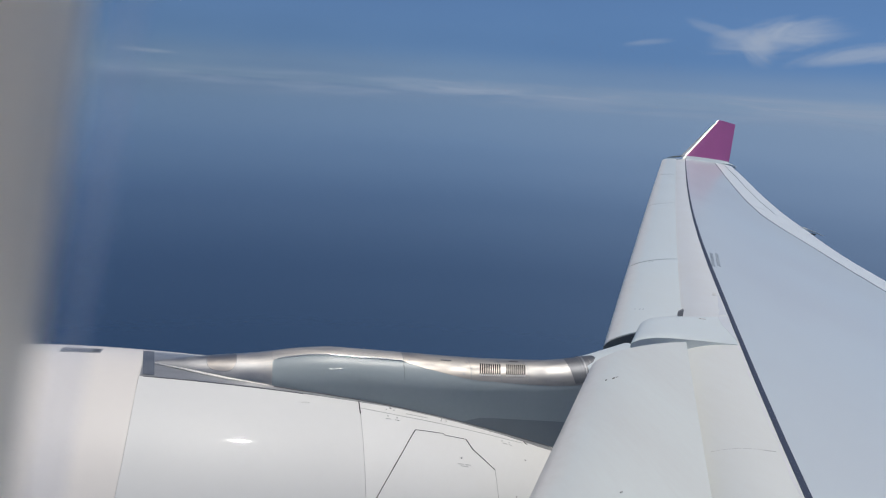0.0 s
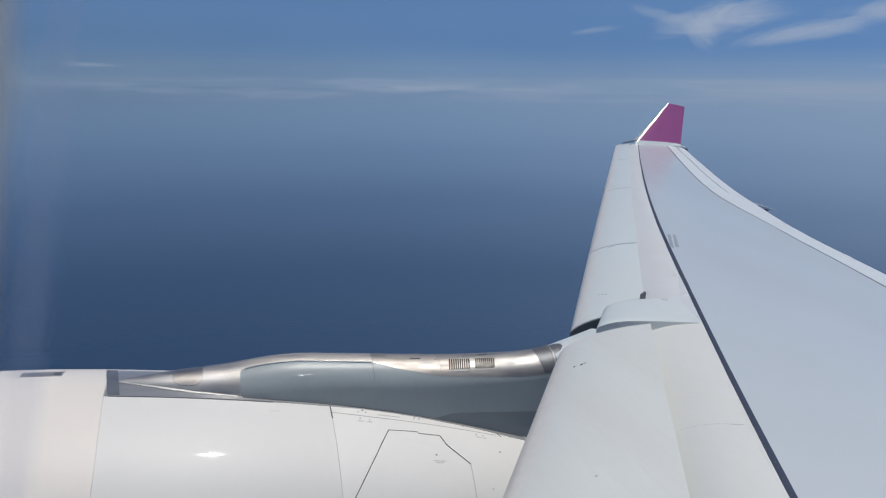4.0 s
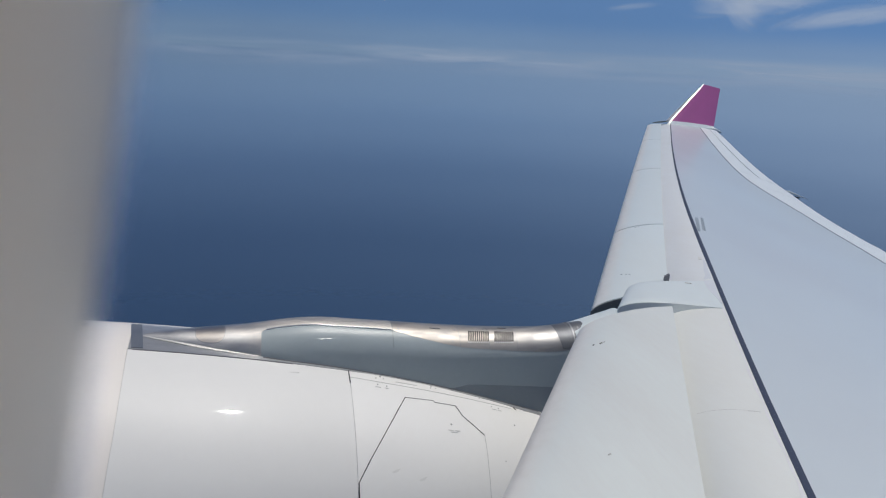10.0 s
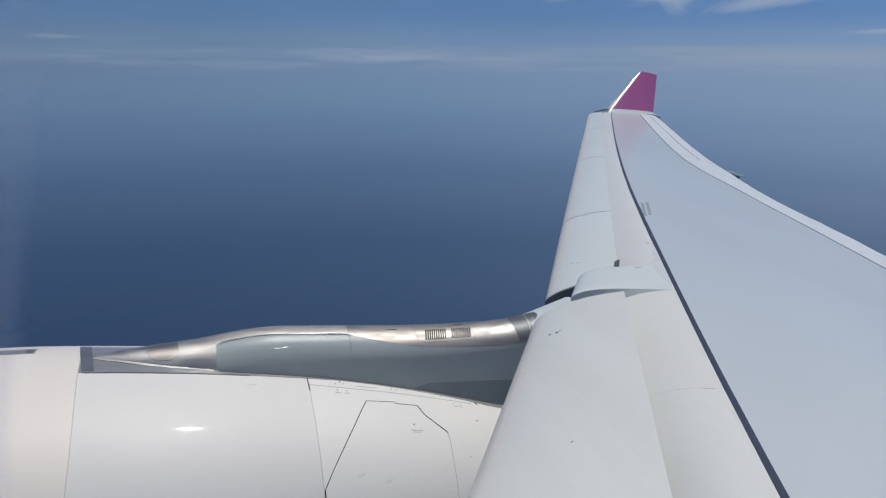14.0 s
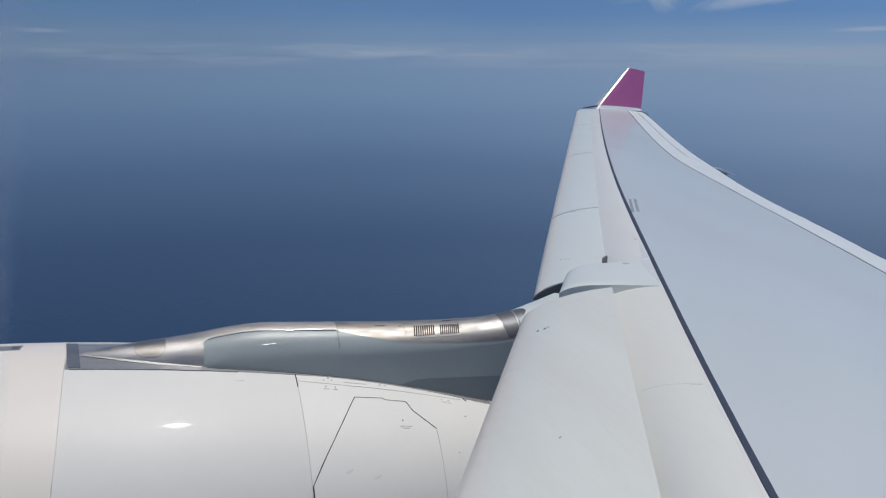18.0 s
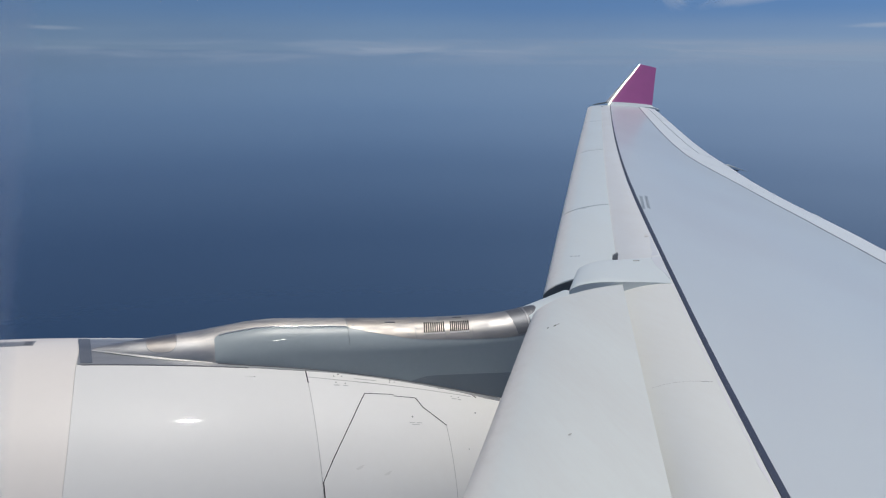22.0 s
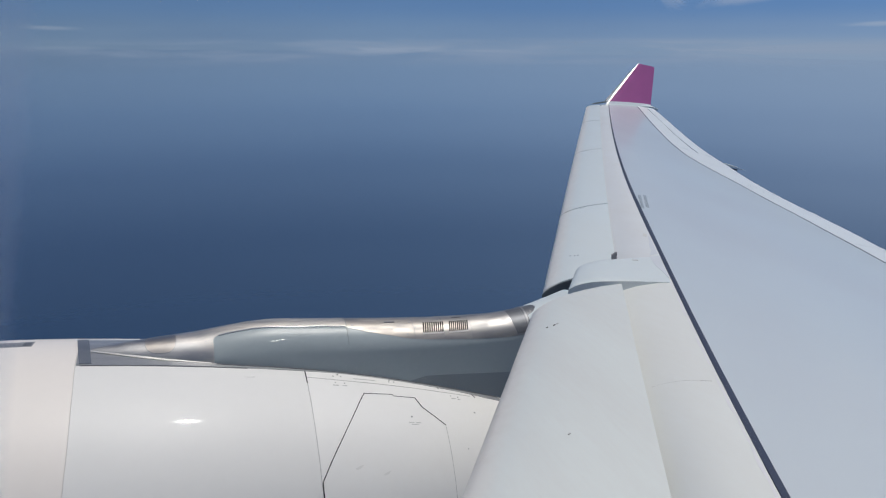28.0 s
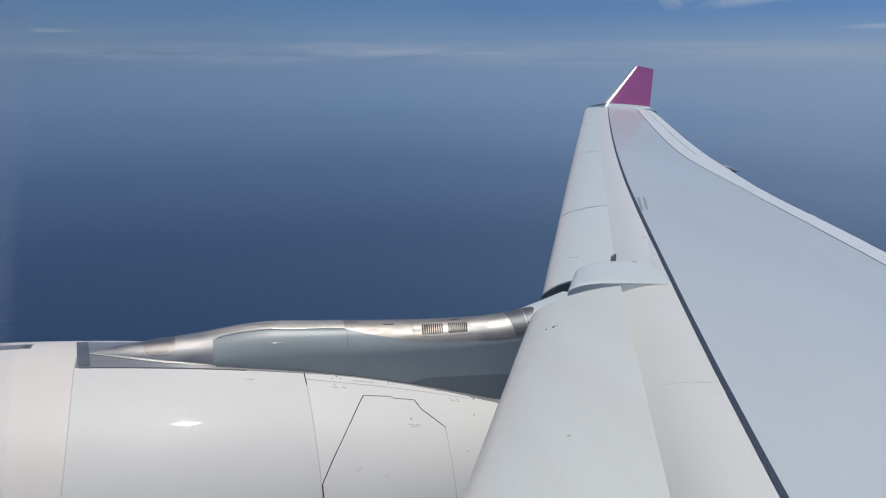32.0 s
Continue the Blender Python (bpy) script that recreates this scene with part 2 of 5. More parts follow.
def cap_metal(name, x0, x1, fore, aft, rough):
    """Weathered bare metal whose colour and roughness are graded from fore (bluish, hazy) to aft (pale satin) between
    x0 and x1.
    """
    m = bpy.data.materials.new(name)
    m.use_nodes = True
    nt = m.node_tree
    N = nt.nodes.new
    b = nt.nodes["Principled BSDF"]
    b.inputs["Metallic"].default_value = 1.0
    geo = N("ShaderNodeNewGeometry")
    mp = N("ShaderNodeMapping")
    mp.inputs["Scale"].default_value = (0.55, 1.6, 2.2)
    link(nt, geo.outputs["Position"], mp.inputs["Vector"])

    def noise(scale, detail, lo, hi):
        n = N("ShaderNodeTexNoise")
        n.inputs["Scale"].default_value, n.inputs["Detail"].default_value = scale, detail
        link(nt, mp.outputs[0], n.inputs["Vector"])
        r = N("ShaderNodeMapRange")
        r.inputs["From Min"].default_value, r.inputs["From Max"].default_value = lo, hi
        link(nt, n.outputs[0], r.inputs["Value"])
        return r.outputs[0]

    def mixed(f, a, c):
        x = N("ShaderNodeMix")
        x.data_type = "RGBA"
        link(nt, f, x.inputs["Factor"])
        for sock, v in (("A", a), ("B", c)):
            if isinstance(v, tuple):
                x.inputs[sock].default_value = (*v, 1)
            else:
                link(nt, v, x.inputs[sock])
        return x.outputs["Result"]

    def blend(f, a, c):
        r = N("ShaderNodeMapRange")
        r.inputs["To Min"].default_value, r.inputs["To Max"].default_value = a, c
        link(nt, f, r.inputs["Value"])
        return r.outputs[0]

    cloudy = noise(3.2, 4, 0.36, 0.64)
    smear = noise(11.0, 5, 0.38, 0.66)
    sep = N("ShaderNodeSeparateXYZ")
    link(nt, geo.outputs["Position"], sep.inputs[0])
    along = N("ShaderNodeMath")
    along.operation = "MULTIPLY_ADD"
    along.inputs[1].default_value = 0.25
    link(nt, cloudy, along.inputs[0])
    link(nt, sep.outputs[0], along.inputs[2])
    grade = N("ShaderNodeMapRange")
    grade.interpolation_type = "SMOOTHSTEP"
    grade.inputs["From Min"].default_value, grade.inputs["From Max"].default_value = x0, x1
    link(nt, along.outputs[0], grade.inputs["Value"])
    dull = tuple(c * k for c, k in zip(fore, (0.70, 0.725, 0.76)))
    dull2 = tuple(c * k for c, k in zip(aft, (0.74, 0.765, 0.80)))
    base = mixed(grade.outputs[0], mixed(cloudy, dull, fore), mixed(cloudy, dull2, aft))
    film = N("ShaderNodeMath")
    film.operation = "MULTIPLY"
    film.inputs[1].default_value = 0.22
    link(nt, smear, film.inputs[0])
    base = mixed(film.outputs[0], base, (0.36, 0.38, 0.42))
    link(nt, base, b.inputs["Base Color"])
    r = N("ShaderNodeMath")
    r.operation = "MULTIPLY"
    link(nt, blend(grade.outputs[0], rough[0], rough[1]), r.inputs[0])
    link(nt, blend(smear, 0.82, 1.2), r.inputs[1])
    link(nt, r.outputs[0], b.inputs["Roughness"])
    bp = N("ShaderNodeBump")
    bp.inputs["Strength"].default_value, bp.inputs["Distance"].default_value = 0.08, 0.01
    n = N("ShaderNodeTexNoise")
    n.inputs["Scale"].default_value, n.inputs["Detail"].default_value = 10.0, 3
    link(nt, mp.outputs[0], n.inputs["Vector"])
    link(nt, n.outputs[0], bp.inputs["Height"])
    link(nt, bp.outputs[0], b.inputs["Normal"])
    return m


# paler aft colour paints the ridge's stronger sheen into the metal
CAP_METAL = cap_metal("weathered_graded_metal", -0.10, 0.42, (0.67, 0.65, 0.63), (0.76, 0.705, 0.64), (0.52, 0.61))
METAL = cap_metal("brushed_bare_metal", 1.7, 2.9, (0.58, 0.53, 0.475), (0.52, 0.495, 0.47), (0.54, 0.52))
HATCH_METAL = paint("polished_hatch_metal", (0.66, 0.60, 0.53), 0.40, metal=1.0, scale=5, streak=(0.5, 1.5, 3.0), bump=0.05, bump_scale=12, dirt_or_sheen=(0.40, 0.40, 0.43), dirt_or_sheen_amount=0.6)
LIP = paint("satin_lip_metal", (0.80, 0.78, 0.75), 0.5, metal=0.55, scale=4, streak=(0.5, 2, 2), bump=0.03, bump_scale=12)
FACET = paint("glossy_blue_grey_paint", (0.40, 0.46, 0.48), 0.34, scale=14, bump=0.02, bump_scale=30, coat=0.12, coat_rough=0.2)
GLINT = paint("glossy_glint_bead", (0.62, 0.65, 0.66), 0.22, metal=0.5, scale=14, bump=0.03, bump_scale=25, coat=0.7, coat_rough=0.07)
DULL_METAL = paint("dull_dark_metal", (0.18, 0.188, 0.205), 0.55, metal=0.6, scale=3, dirt_or_sheen=(0.16, 0.165, 0.18), dirt_or_sheen_amount=0.6)
PLATE = paint("satin_grey_plate_metal", (0.53, 0.54, 0.56), 0.38, metal=0.6, scale=3, streak=(0.5, 2, 2), bump=0.03, bump_scale=9, dirt_or_sheen=(0.33, 0.335, 0.35), dirt_or_sheen_amount=0.6)
HINGE = paint("hinge_line_shadow_gap", (0.10, 0.115, 0.15), 0.7, scale=4, bump=0)
BRIGHT = paint("polished_leading_edge_metal", (0.85, 0.85, 0.86), 0.3, metal=1.0, scale=3)
STEEL = paint("dull_grey_metal", (0.40, 0.41, 0.43), 0.5, metal=0.5, scale=4, dirt_or_sheen=(0.22, 0.22, 0.23), dirt_or_sheen_amount=0.5)
DARKPLATE = paint("dark_grey_plate", (0.16, 0.17, 0.19), 0.5, metal=0.3, scale=5)
FRONT = paint("dark_blue_grey_plate", (0.13, 0.15, 0.19), 0.5, metal=0.3, scale=5, dirt_or_sheen=(0.24, 0.26, 0.30), dirt_or_sheen_amount=0.5)
INK = paint("pale_grey_ink", (0.60, 0.60, 0.59), 0.6, scale=9, bump=0)
PYLON = paint("blue_grey_pylon_paint", (0.385, 0.44, 0.46), 0.40, vary=0.10, scale=1.6, bump=0.10, bump_scale=7)
PYLON_LOW = paint("darker_pylon_paint", (0.25, 0.285, 0.31), 0.4, vary=0.10, scale=1.6, bump=0.03, bump_scale=6)
MAGENTA = paint("magenta_paint", (0.375, 0.11, 0.295), 0.33, vary=0.08, scale=1.6, coat=0.3)
PLASTIC = paint("grey_cabin_plastic", (0.91, 0.84, 0.755), 0.35, scale=8, bump=0.01, bump_scale=300)
# brown tones that paint the shade on the window's inner flare
LIP_SHADE = paint("brown_grey_shade_plastic", (0.36, 0.31, 0.28), 0.5, scale=8, bump=0.01, bump_scale=300)
LIP_SHADE_DARK = paint("dark_brown_shade_plastic", (0.06, 0.044, 0.04), 0.6, scale=8, bump=0.01, bump_scale=300)
CABIN = paint("pale_warm_cabin_lining", (0.80, 0.72, 0.63), 0.7, scale=4)
SKIN = paint("white_fuselage_paint", (0.86, 0.86, 0.85), 0.35, scale=0.8)


# ---- builders ----
def mesh_object(name, verts, faces, mat, parent=None, label="", smooth=True, angle=35):
    me = bpy.data.meshes.new(name)
    me.from_pydata([tuple(v) for v in verts], [], faces)
    bm = bmesh.new()
    bm.from_mesh(me)
    bmesh.ops.remove_doubles(bm, verts=bm.verts, dist=1e-5)
    bmesh.ops.recalc_face_normals(bm, faces=bm.faces)
    bm.to_mesh(me)
    bm.free()
    for p in me.polygons:
        p.use_smooth = smooth
    if smooth:
        me.set_sharp_from_angle(angle=radians(angle))
    if mat:
        me.materials.append(mat)
    ob = new(name, me)
    if parent:
        ob.parent = parent
    if label:
        ob["label"] = label
    return ob


def loft(name, sections, mat, parent=None, label="", closed=True, caps=True, angle=35):
    """Skin over rows of points; each row a section with the same number of points."""
    n = len(sections[0])
    verts = [p for s in sections for p in s]
    faces = []
    m = n if closed else n - 1
    for i in range(len(sections) - 1):
        for j in range(m):
            k = (j + 1) % n
            faces.append((i * n + j, i * n + k, (i + 1) * n + k, (i + 1) * n + j))
    if caps and closed:
        faces.append(tuple(range(n)))
        faces.append(tuple((len(sections) - 1) * n + j for j in range(n)))
    return mesh_object(name, verts, faces, mat, parent, label, angle=angle)


def thing(name, label, category, at=(0, 0, 0)):
    ob = new(name)
    ob.location = at
    ob.empty_display_size = 0.3
    return tagged(ob, label, category)


def spread(a, b, n):
    return [a + (b - a) * i / (n - 1) for i in range(n)]


def poly(co, y):
    v = 0.0
    for c in co:
        v = v * y + c
    return v


# ---- wing curves: y is the span station outboard of the eye, x runs aft ----
TIP = 26.4


def le_x(y):
    return -0.5444 + 0.53785 * y


def le_z(y):
    return poly((0.000022, -0.002112, 0.060163, -3.003808), y)


def inner_le(y):
    return -0.973 + 0.6 * y, -2.52 + 0.03 * (y - 6.3)


def spar(y):
    # shifts the spar line to fit the camera's view
    view_shift = float(np.interp(y, (3, 3.5, 5, 6, 7, 8, 9, 10, 11, 12, 14, 16, 18, 20, 22, 24, 26.4), (-0.010, -0.005, 0.0, 0.004, 0.004, -0.006, -0.021, -0.033, -0.045, -0.057, -0.076, -0.086, -0.092, -0.092, -0.087, -0.077, -0.058)))
    return le_x(y) + poly((9e-07, -0.00013, 0.006389, -0.1385579, 2.1106111), y) + view_shift, -2.30 - 0.12 * max(0.0, (y - 16) / 10.4) ** 2


def tail(y):
    c = 2.67 + 0.2 * (26.4 - y)
    if y < 10:
        return le_x(y) + c, -3.35 + 0.01 * (10 - y)
    return le_x(y) + c, poly((0.000002686, -0.000306225, 0.012917999, -0.250365798, 2.256139611, -11.01295219), y) - 0.10 * math.sin(math.pi * min(max((y - 17.8) / 8.4, 0), 1))


def aft(y):
    """The hinge line: spoilers inboard of the kink, ailerons outboard of it."""
    f = float(np.interp(y, (9.8, 10.5, 12.5, 14.5, 15.5, 16, 16.5, 17, 17.5, 19, 20, 22, 24, 26, 26.4), (0.854, 0.846, 0.818, 0.792, 0.757, 0.730, 0.706, 0.683, 0.667, 0.668, 0.677, 0.695, 0.716, 0.752, 0.768)))
    (xs, zs), (xt, zt) = spar(y), tail(y)
    x = le_x(y) + f * (xt - le_x(y))
    return x, zs + (zt - zs) * (x - xs) / (xt - xs) + 0.02


def slat_te(y):
    return le_x(y) + poly((-4.7e-05, 0.003122, -0.079438, 1.307937), y), poly((2.2e-05, -0.002089, 0.050996, -2.719444), y)


def inner_slat_te(y):
    return le_x(y) + poly((0.004749, -0.121035, 1.466732), y), poly((-0.008809, 0.131613, -2.738264), y)


# ---- setting: sea ----
def sea_sheet():
    verts, faces = [], []
    radii = [0, 40, 120, 300, 700, 1500, 2600, 3800, 4880]
    n = 96
    for r in radii:
        for k in range(n):
            a = 2 * math.pi * k / n
            verts.append((r * math.sin(a), r * math.cos(a), 0))
    for i in range(len(radii) - 1):
        for k in range(n):
            faces.append((i * n + k, i * n + (k + 1) % n, (i + 1) * n + (k + 1) % n, (i + 1) * n + k))
    m, nt, b = nodes_of("deep_blue_sea_water")
    N = nt.nodes.new
    tc = N("ShaderNodeTexCoord")
    n1 = N("ShaderNodeTexNoise")
    n1.inputs["Scale"].default_value = 0.0035
    n1.inputs["Detail"].default_value = 4
    link(nt, tc.outputs["Object"], n1.inputs["Vector"])
    mix = N("ShaderNodeMix")
    mix.data_type = "RGBA"
    mix.inputs["A"].default_value = (0.020, 0.047, 0.104, 1)
    mix.inputs["B"].default_value = (0.028, 0.060, 0.123, 1)
    link(nt, n1.outputs[0], mix.inputs["Factor"])
    link(nt, mix.outputs["Result"], b.inputs["Base Color"])
    b.inputs["Roughness"].default_value = 0.14
    b.inputs["IOR"].default_value = 1.33
    n2 = N("ShaderNodeTexNoise")
    n2.inputs["Scale"].default_value = 0.25
    n2.inputs["Detail"].default_value = 6
    link(nt, tc.outputs["Object"], n2.inputs["Vector"])
    bp = N("ShaderNodeBump")
    bp.inputs["Strength"].default_value = 0.06
    bp.inputs["Distance"].default_value = 0.6
    link(nt, n2.outputs[0], bp.inputs["Height"])
    link(nt, bp.outputs[0], b.inputs["Normal"])
    ob = mesh_object("sea", verts, faces, m)
    ob.location = (0, 0, -110)
    return tagged(ob, "calm deep blue open sea seen from the air", "sea", kind="structure")


sea_sheet()


# ---- setting: glowing screens for far haze and thin cloud ----
def curved_screen(name, radius, az0, az1, e0, e1, n, m):
    """A far upright sheet curved round the place, between two azimuths and two elevations in degrees."""
    verts, faces = [], []
    for i in range(n):
        a = radians(az0 + (az1 - az0) * i / (n - 1))
        for j in range(m):
            e = radians(e0 + (e1 - e0) * j / (m - 1))
            verts.append((radius * math.sin(a), radius * math.cos(a), radius * math.tan(e)))
    for i in range(n - 1):
        for j in range(m - 1):
            faces.append((i * m + j, (i + 1) * m + j, (i + 1) * m + j + 1, i * m + j + 1))
    return verts, faces


def veil(name, colour, build_alpha, high=None):
    m = bpy.data.materials.new(name)
    m.use_nodes = True
    nt = m.node_tree
    nt.nodes.clear()
    N = nt.nodes.new
    out = N("ShaderNodeOutputMaterial")
    mix = N("ShaderNodeMixShader")
    tr = N("ShaderNodeBsdfTransparent")
    # haze and clouds glow in their own painted colour
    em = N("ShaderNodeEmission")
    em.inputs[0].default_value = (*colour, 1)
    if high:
        # glow colour painted bluer with height
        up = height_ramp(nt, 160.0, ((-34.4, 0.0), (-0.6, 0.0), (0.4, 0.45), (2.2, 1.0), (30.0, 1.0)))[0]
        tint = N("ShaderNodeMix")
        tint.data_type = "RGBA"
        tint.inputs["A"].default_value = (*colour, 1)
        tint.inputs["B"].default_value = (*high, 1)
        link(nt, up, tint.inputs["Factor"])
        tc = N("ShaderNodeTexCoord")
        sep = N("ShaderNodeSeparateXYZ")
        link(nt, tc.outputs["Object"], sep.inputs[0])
        # glow colour painted greyer towards the aft side
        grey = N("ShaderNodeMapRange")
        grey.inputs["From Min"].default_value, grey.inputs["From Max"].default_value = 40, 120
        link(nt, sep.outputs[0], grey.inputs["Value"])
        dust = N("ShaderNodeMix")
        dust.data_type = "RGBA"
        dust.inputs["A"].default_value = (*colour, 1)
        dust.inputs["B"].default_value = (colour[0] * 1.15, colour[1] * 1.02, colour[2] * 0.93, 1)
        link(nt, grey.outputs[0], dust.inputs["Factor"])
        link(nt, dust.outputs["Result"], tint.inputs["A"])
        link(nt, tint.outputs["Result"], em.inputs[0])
        # glow also painted stronger towards the aft side
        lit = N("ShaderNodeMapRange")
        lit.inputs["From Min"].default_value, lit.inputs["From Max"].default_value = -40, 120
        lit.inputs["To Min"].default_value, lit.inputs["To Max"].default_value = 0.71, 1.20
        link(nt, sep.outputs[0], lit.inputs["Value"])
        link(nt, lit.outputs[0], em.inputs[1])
    link(nt, build_alpha(nt), mix.inputs[0])
    link(nt, tr.outputs[0], mix.inputs[1])
    link(nt, em.outputs[0], mix.inputs[2])
    link(nt, mix.outputs[0], out.inputs[0])
    return m


def height_ramp(nt, radius, stops):
    """Opacity by elevation in degrees."""
    N = nt.nodes.new
    tc = N("ShaderNodeTexCoord")
    sep = N("ShaderNodeSeparateXYZ")
    link(nt, tc.outputs["Object"], sep.inputs[0])
    div = N("ShaderNodeMath")
    div.operation = "DIVIDE"
    div.inputs[1].default_value = radius
    link(nt, sep.outputs[2], div.inputs[0])
    lo, hi = math.tan(radians(stops[0][0])), math.tan(radians(stops[-1][0]))
    mr = N("ShaderNodeMapRange")
    mr.inputs["From Min"].default_value, mr.inputs["From Max"].default_value = lo, hi
    link(nt, div.outputs[0], mr.inputs["Value"])
    cr = N("ShaderNodeValToRGB")
    cr.color_ramp.interpolation = "EASE"
    el = cr.color_ramp.elements
    while len(el) < len(stops):
        el.new(0.5)
    for k, (d, v) in enumerate(stops):
        el[k].position = (math.tan(radians(d)) - lo) / (hi - lo)
        el[k].color = (v, v, v, 1)
    link(nt, mr.outputs[0], cr.inputs[0])
    return cr.outputs[0], tc


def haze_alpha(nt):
    """Opacity of the painted haze: higher towards the horizon and, gently, towards the aft side; broad soft patches."""
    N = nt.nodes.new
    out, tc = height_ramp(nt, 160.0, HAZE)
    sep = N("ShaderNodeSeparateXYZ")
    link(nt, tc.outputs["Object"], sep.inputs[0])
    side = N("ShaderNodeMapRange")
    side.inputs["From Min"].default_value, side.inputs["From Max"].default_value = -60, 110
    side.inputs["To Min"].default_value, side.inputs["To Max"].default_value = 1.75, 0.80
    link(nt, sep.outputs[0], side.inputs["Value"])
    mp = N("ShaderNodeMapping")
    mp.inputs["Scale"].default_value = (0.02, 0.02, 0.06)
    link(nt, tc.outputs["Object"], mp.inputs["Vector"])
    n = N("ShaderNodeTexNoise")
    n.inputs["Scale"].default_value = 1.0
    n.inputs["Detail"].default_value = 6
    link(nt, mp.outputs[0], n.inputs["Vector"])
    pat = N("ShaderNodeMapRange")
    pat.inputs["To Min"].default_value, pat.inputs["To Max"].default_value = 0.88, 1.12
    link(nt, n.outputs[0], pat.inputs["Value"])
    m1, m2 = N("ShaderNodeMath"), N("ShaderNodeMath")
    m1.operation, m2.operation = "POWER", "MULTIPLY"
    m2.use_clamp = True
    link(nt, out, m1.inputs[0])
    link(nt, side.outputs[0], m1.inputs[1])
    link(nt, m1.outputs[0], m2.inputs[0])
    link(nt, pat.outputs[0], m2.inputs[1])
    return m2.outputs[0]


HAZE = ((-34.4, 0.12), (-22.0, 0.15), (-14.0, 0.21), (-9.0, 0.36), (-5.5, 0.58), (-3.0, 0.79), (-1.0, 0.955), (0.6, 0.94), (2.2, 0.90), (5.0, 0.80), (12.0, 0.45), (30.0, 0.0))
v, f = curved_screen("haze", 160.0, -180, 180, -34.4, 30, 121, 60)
haze = mesh_object("backdrop_haze", v, f, veil("pale_blue_haze_glow", (0.165, 0.255, 0.40), haze_alpha, (0.089, 0.184, 0.37)))
# tilts haze and cloud band to fit the horizon in the camera's view
SCREEN_TILT = Matrix.Rotation(radians(-0.9), 4, Vector((math.sin(radians(40)), math.cos(radians(40)), 0)))
haze.matrix_world = SCREEN_TILT
tagged(haze, "glowing pale blue screen painted as horizon haze", "backdrop", kind="structure")


def cloud_alpha(stops, radius, scale, lo, hi, gain, seed):
    def build(nt):
        N = nt.nodes.new
        band, tc = height_ramp(nt, radius, stops)
        mp = N("ShaderNodeMapping")
        mp.inputs["Scale"].default_value = scale
        mp.inputs["Location"].default_value = (seed, seed * 0.7, seed * 1.3)
        link(nt, tc.outputs["Object"], mp.inputs["Vector"])
        n = N("ShaderNodeTexNoise")
        n.inputs["Scale"].default_value = 1.0
        n.inputs["Detail"].default_value = 7
        n.inputs["Roughness"].default_value = 0.6
        n.inputs["Distortion"].default_value = 0.6
        link(nt, mp.outputs[0], n.inputs["Vector"])
        mr = N("ShaderNodeMapRange")
        mr.interpolation_type = "SMOOTHSTEP"
        mr.inputs["From Min"].default_value, mr.inputs["From Max"].default_value = lo, hi
        mr.inputs["To Max"].default_value = gain
        link(nt, n.outputs[0], mr.inputs["Value"])
        mul = N("ShaderNodeMath")
        mul.operation = "MULTIPLY"
        link(nt, mr.outputs[0], mul.inputs[0])
        link(nt, band, mul.inputs[1])
        sep = N("ShaderNodeSeparateXYZ")
        link(nt, tc.outputs["Object"], sep.inputs[0])
        fade = N("ShaderNodeMapRange")
        fade.interpolation_type = "SMOOTHSTEP"
        fade.inputs["From Min"].default_value, fade.inputs["From Max"].default_value = -0.25 * radius, 0.22 * radius
        fade.inputs["To Min"].default_value = 0.25
        link(nt, sep.outputs[0], fade.inputs["Value"])
        thin = N("ShaderNodeMath")
        thin.operation = "MULTIPLY"
        link(nt, mul.outputs[0], thin.inputs[0])
        link(nt, fade.outputs[0], thin.inputs[1])
        return thin.outputs[0]
    return build


BAND = ((-2.0, 0.0), (-1.35, 0.45), (-0.8, 1.0), (-0.35, 0.7), (0.1, 0.0))
v, f = curved_screen("band", 155.0, -40, 80, -2.0, 0.1, 60, 8)
band_cloud = mesh_object("backdrop_cloud_band", v, f, veil("thin_grey_white_cloud", (0.26, 0.33, 0.45), cloud_alpha(BAND, 155.0, (0.045, 0.045, 0.55), 0.35, 0.70, 0.86, 5.3)))
band_cloud.matrix_world = SCREEN_TILT
tagged(band_cloud, "thin pale cloud bank lying along the horizon", "backdrop", kind="structure")


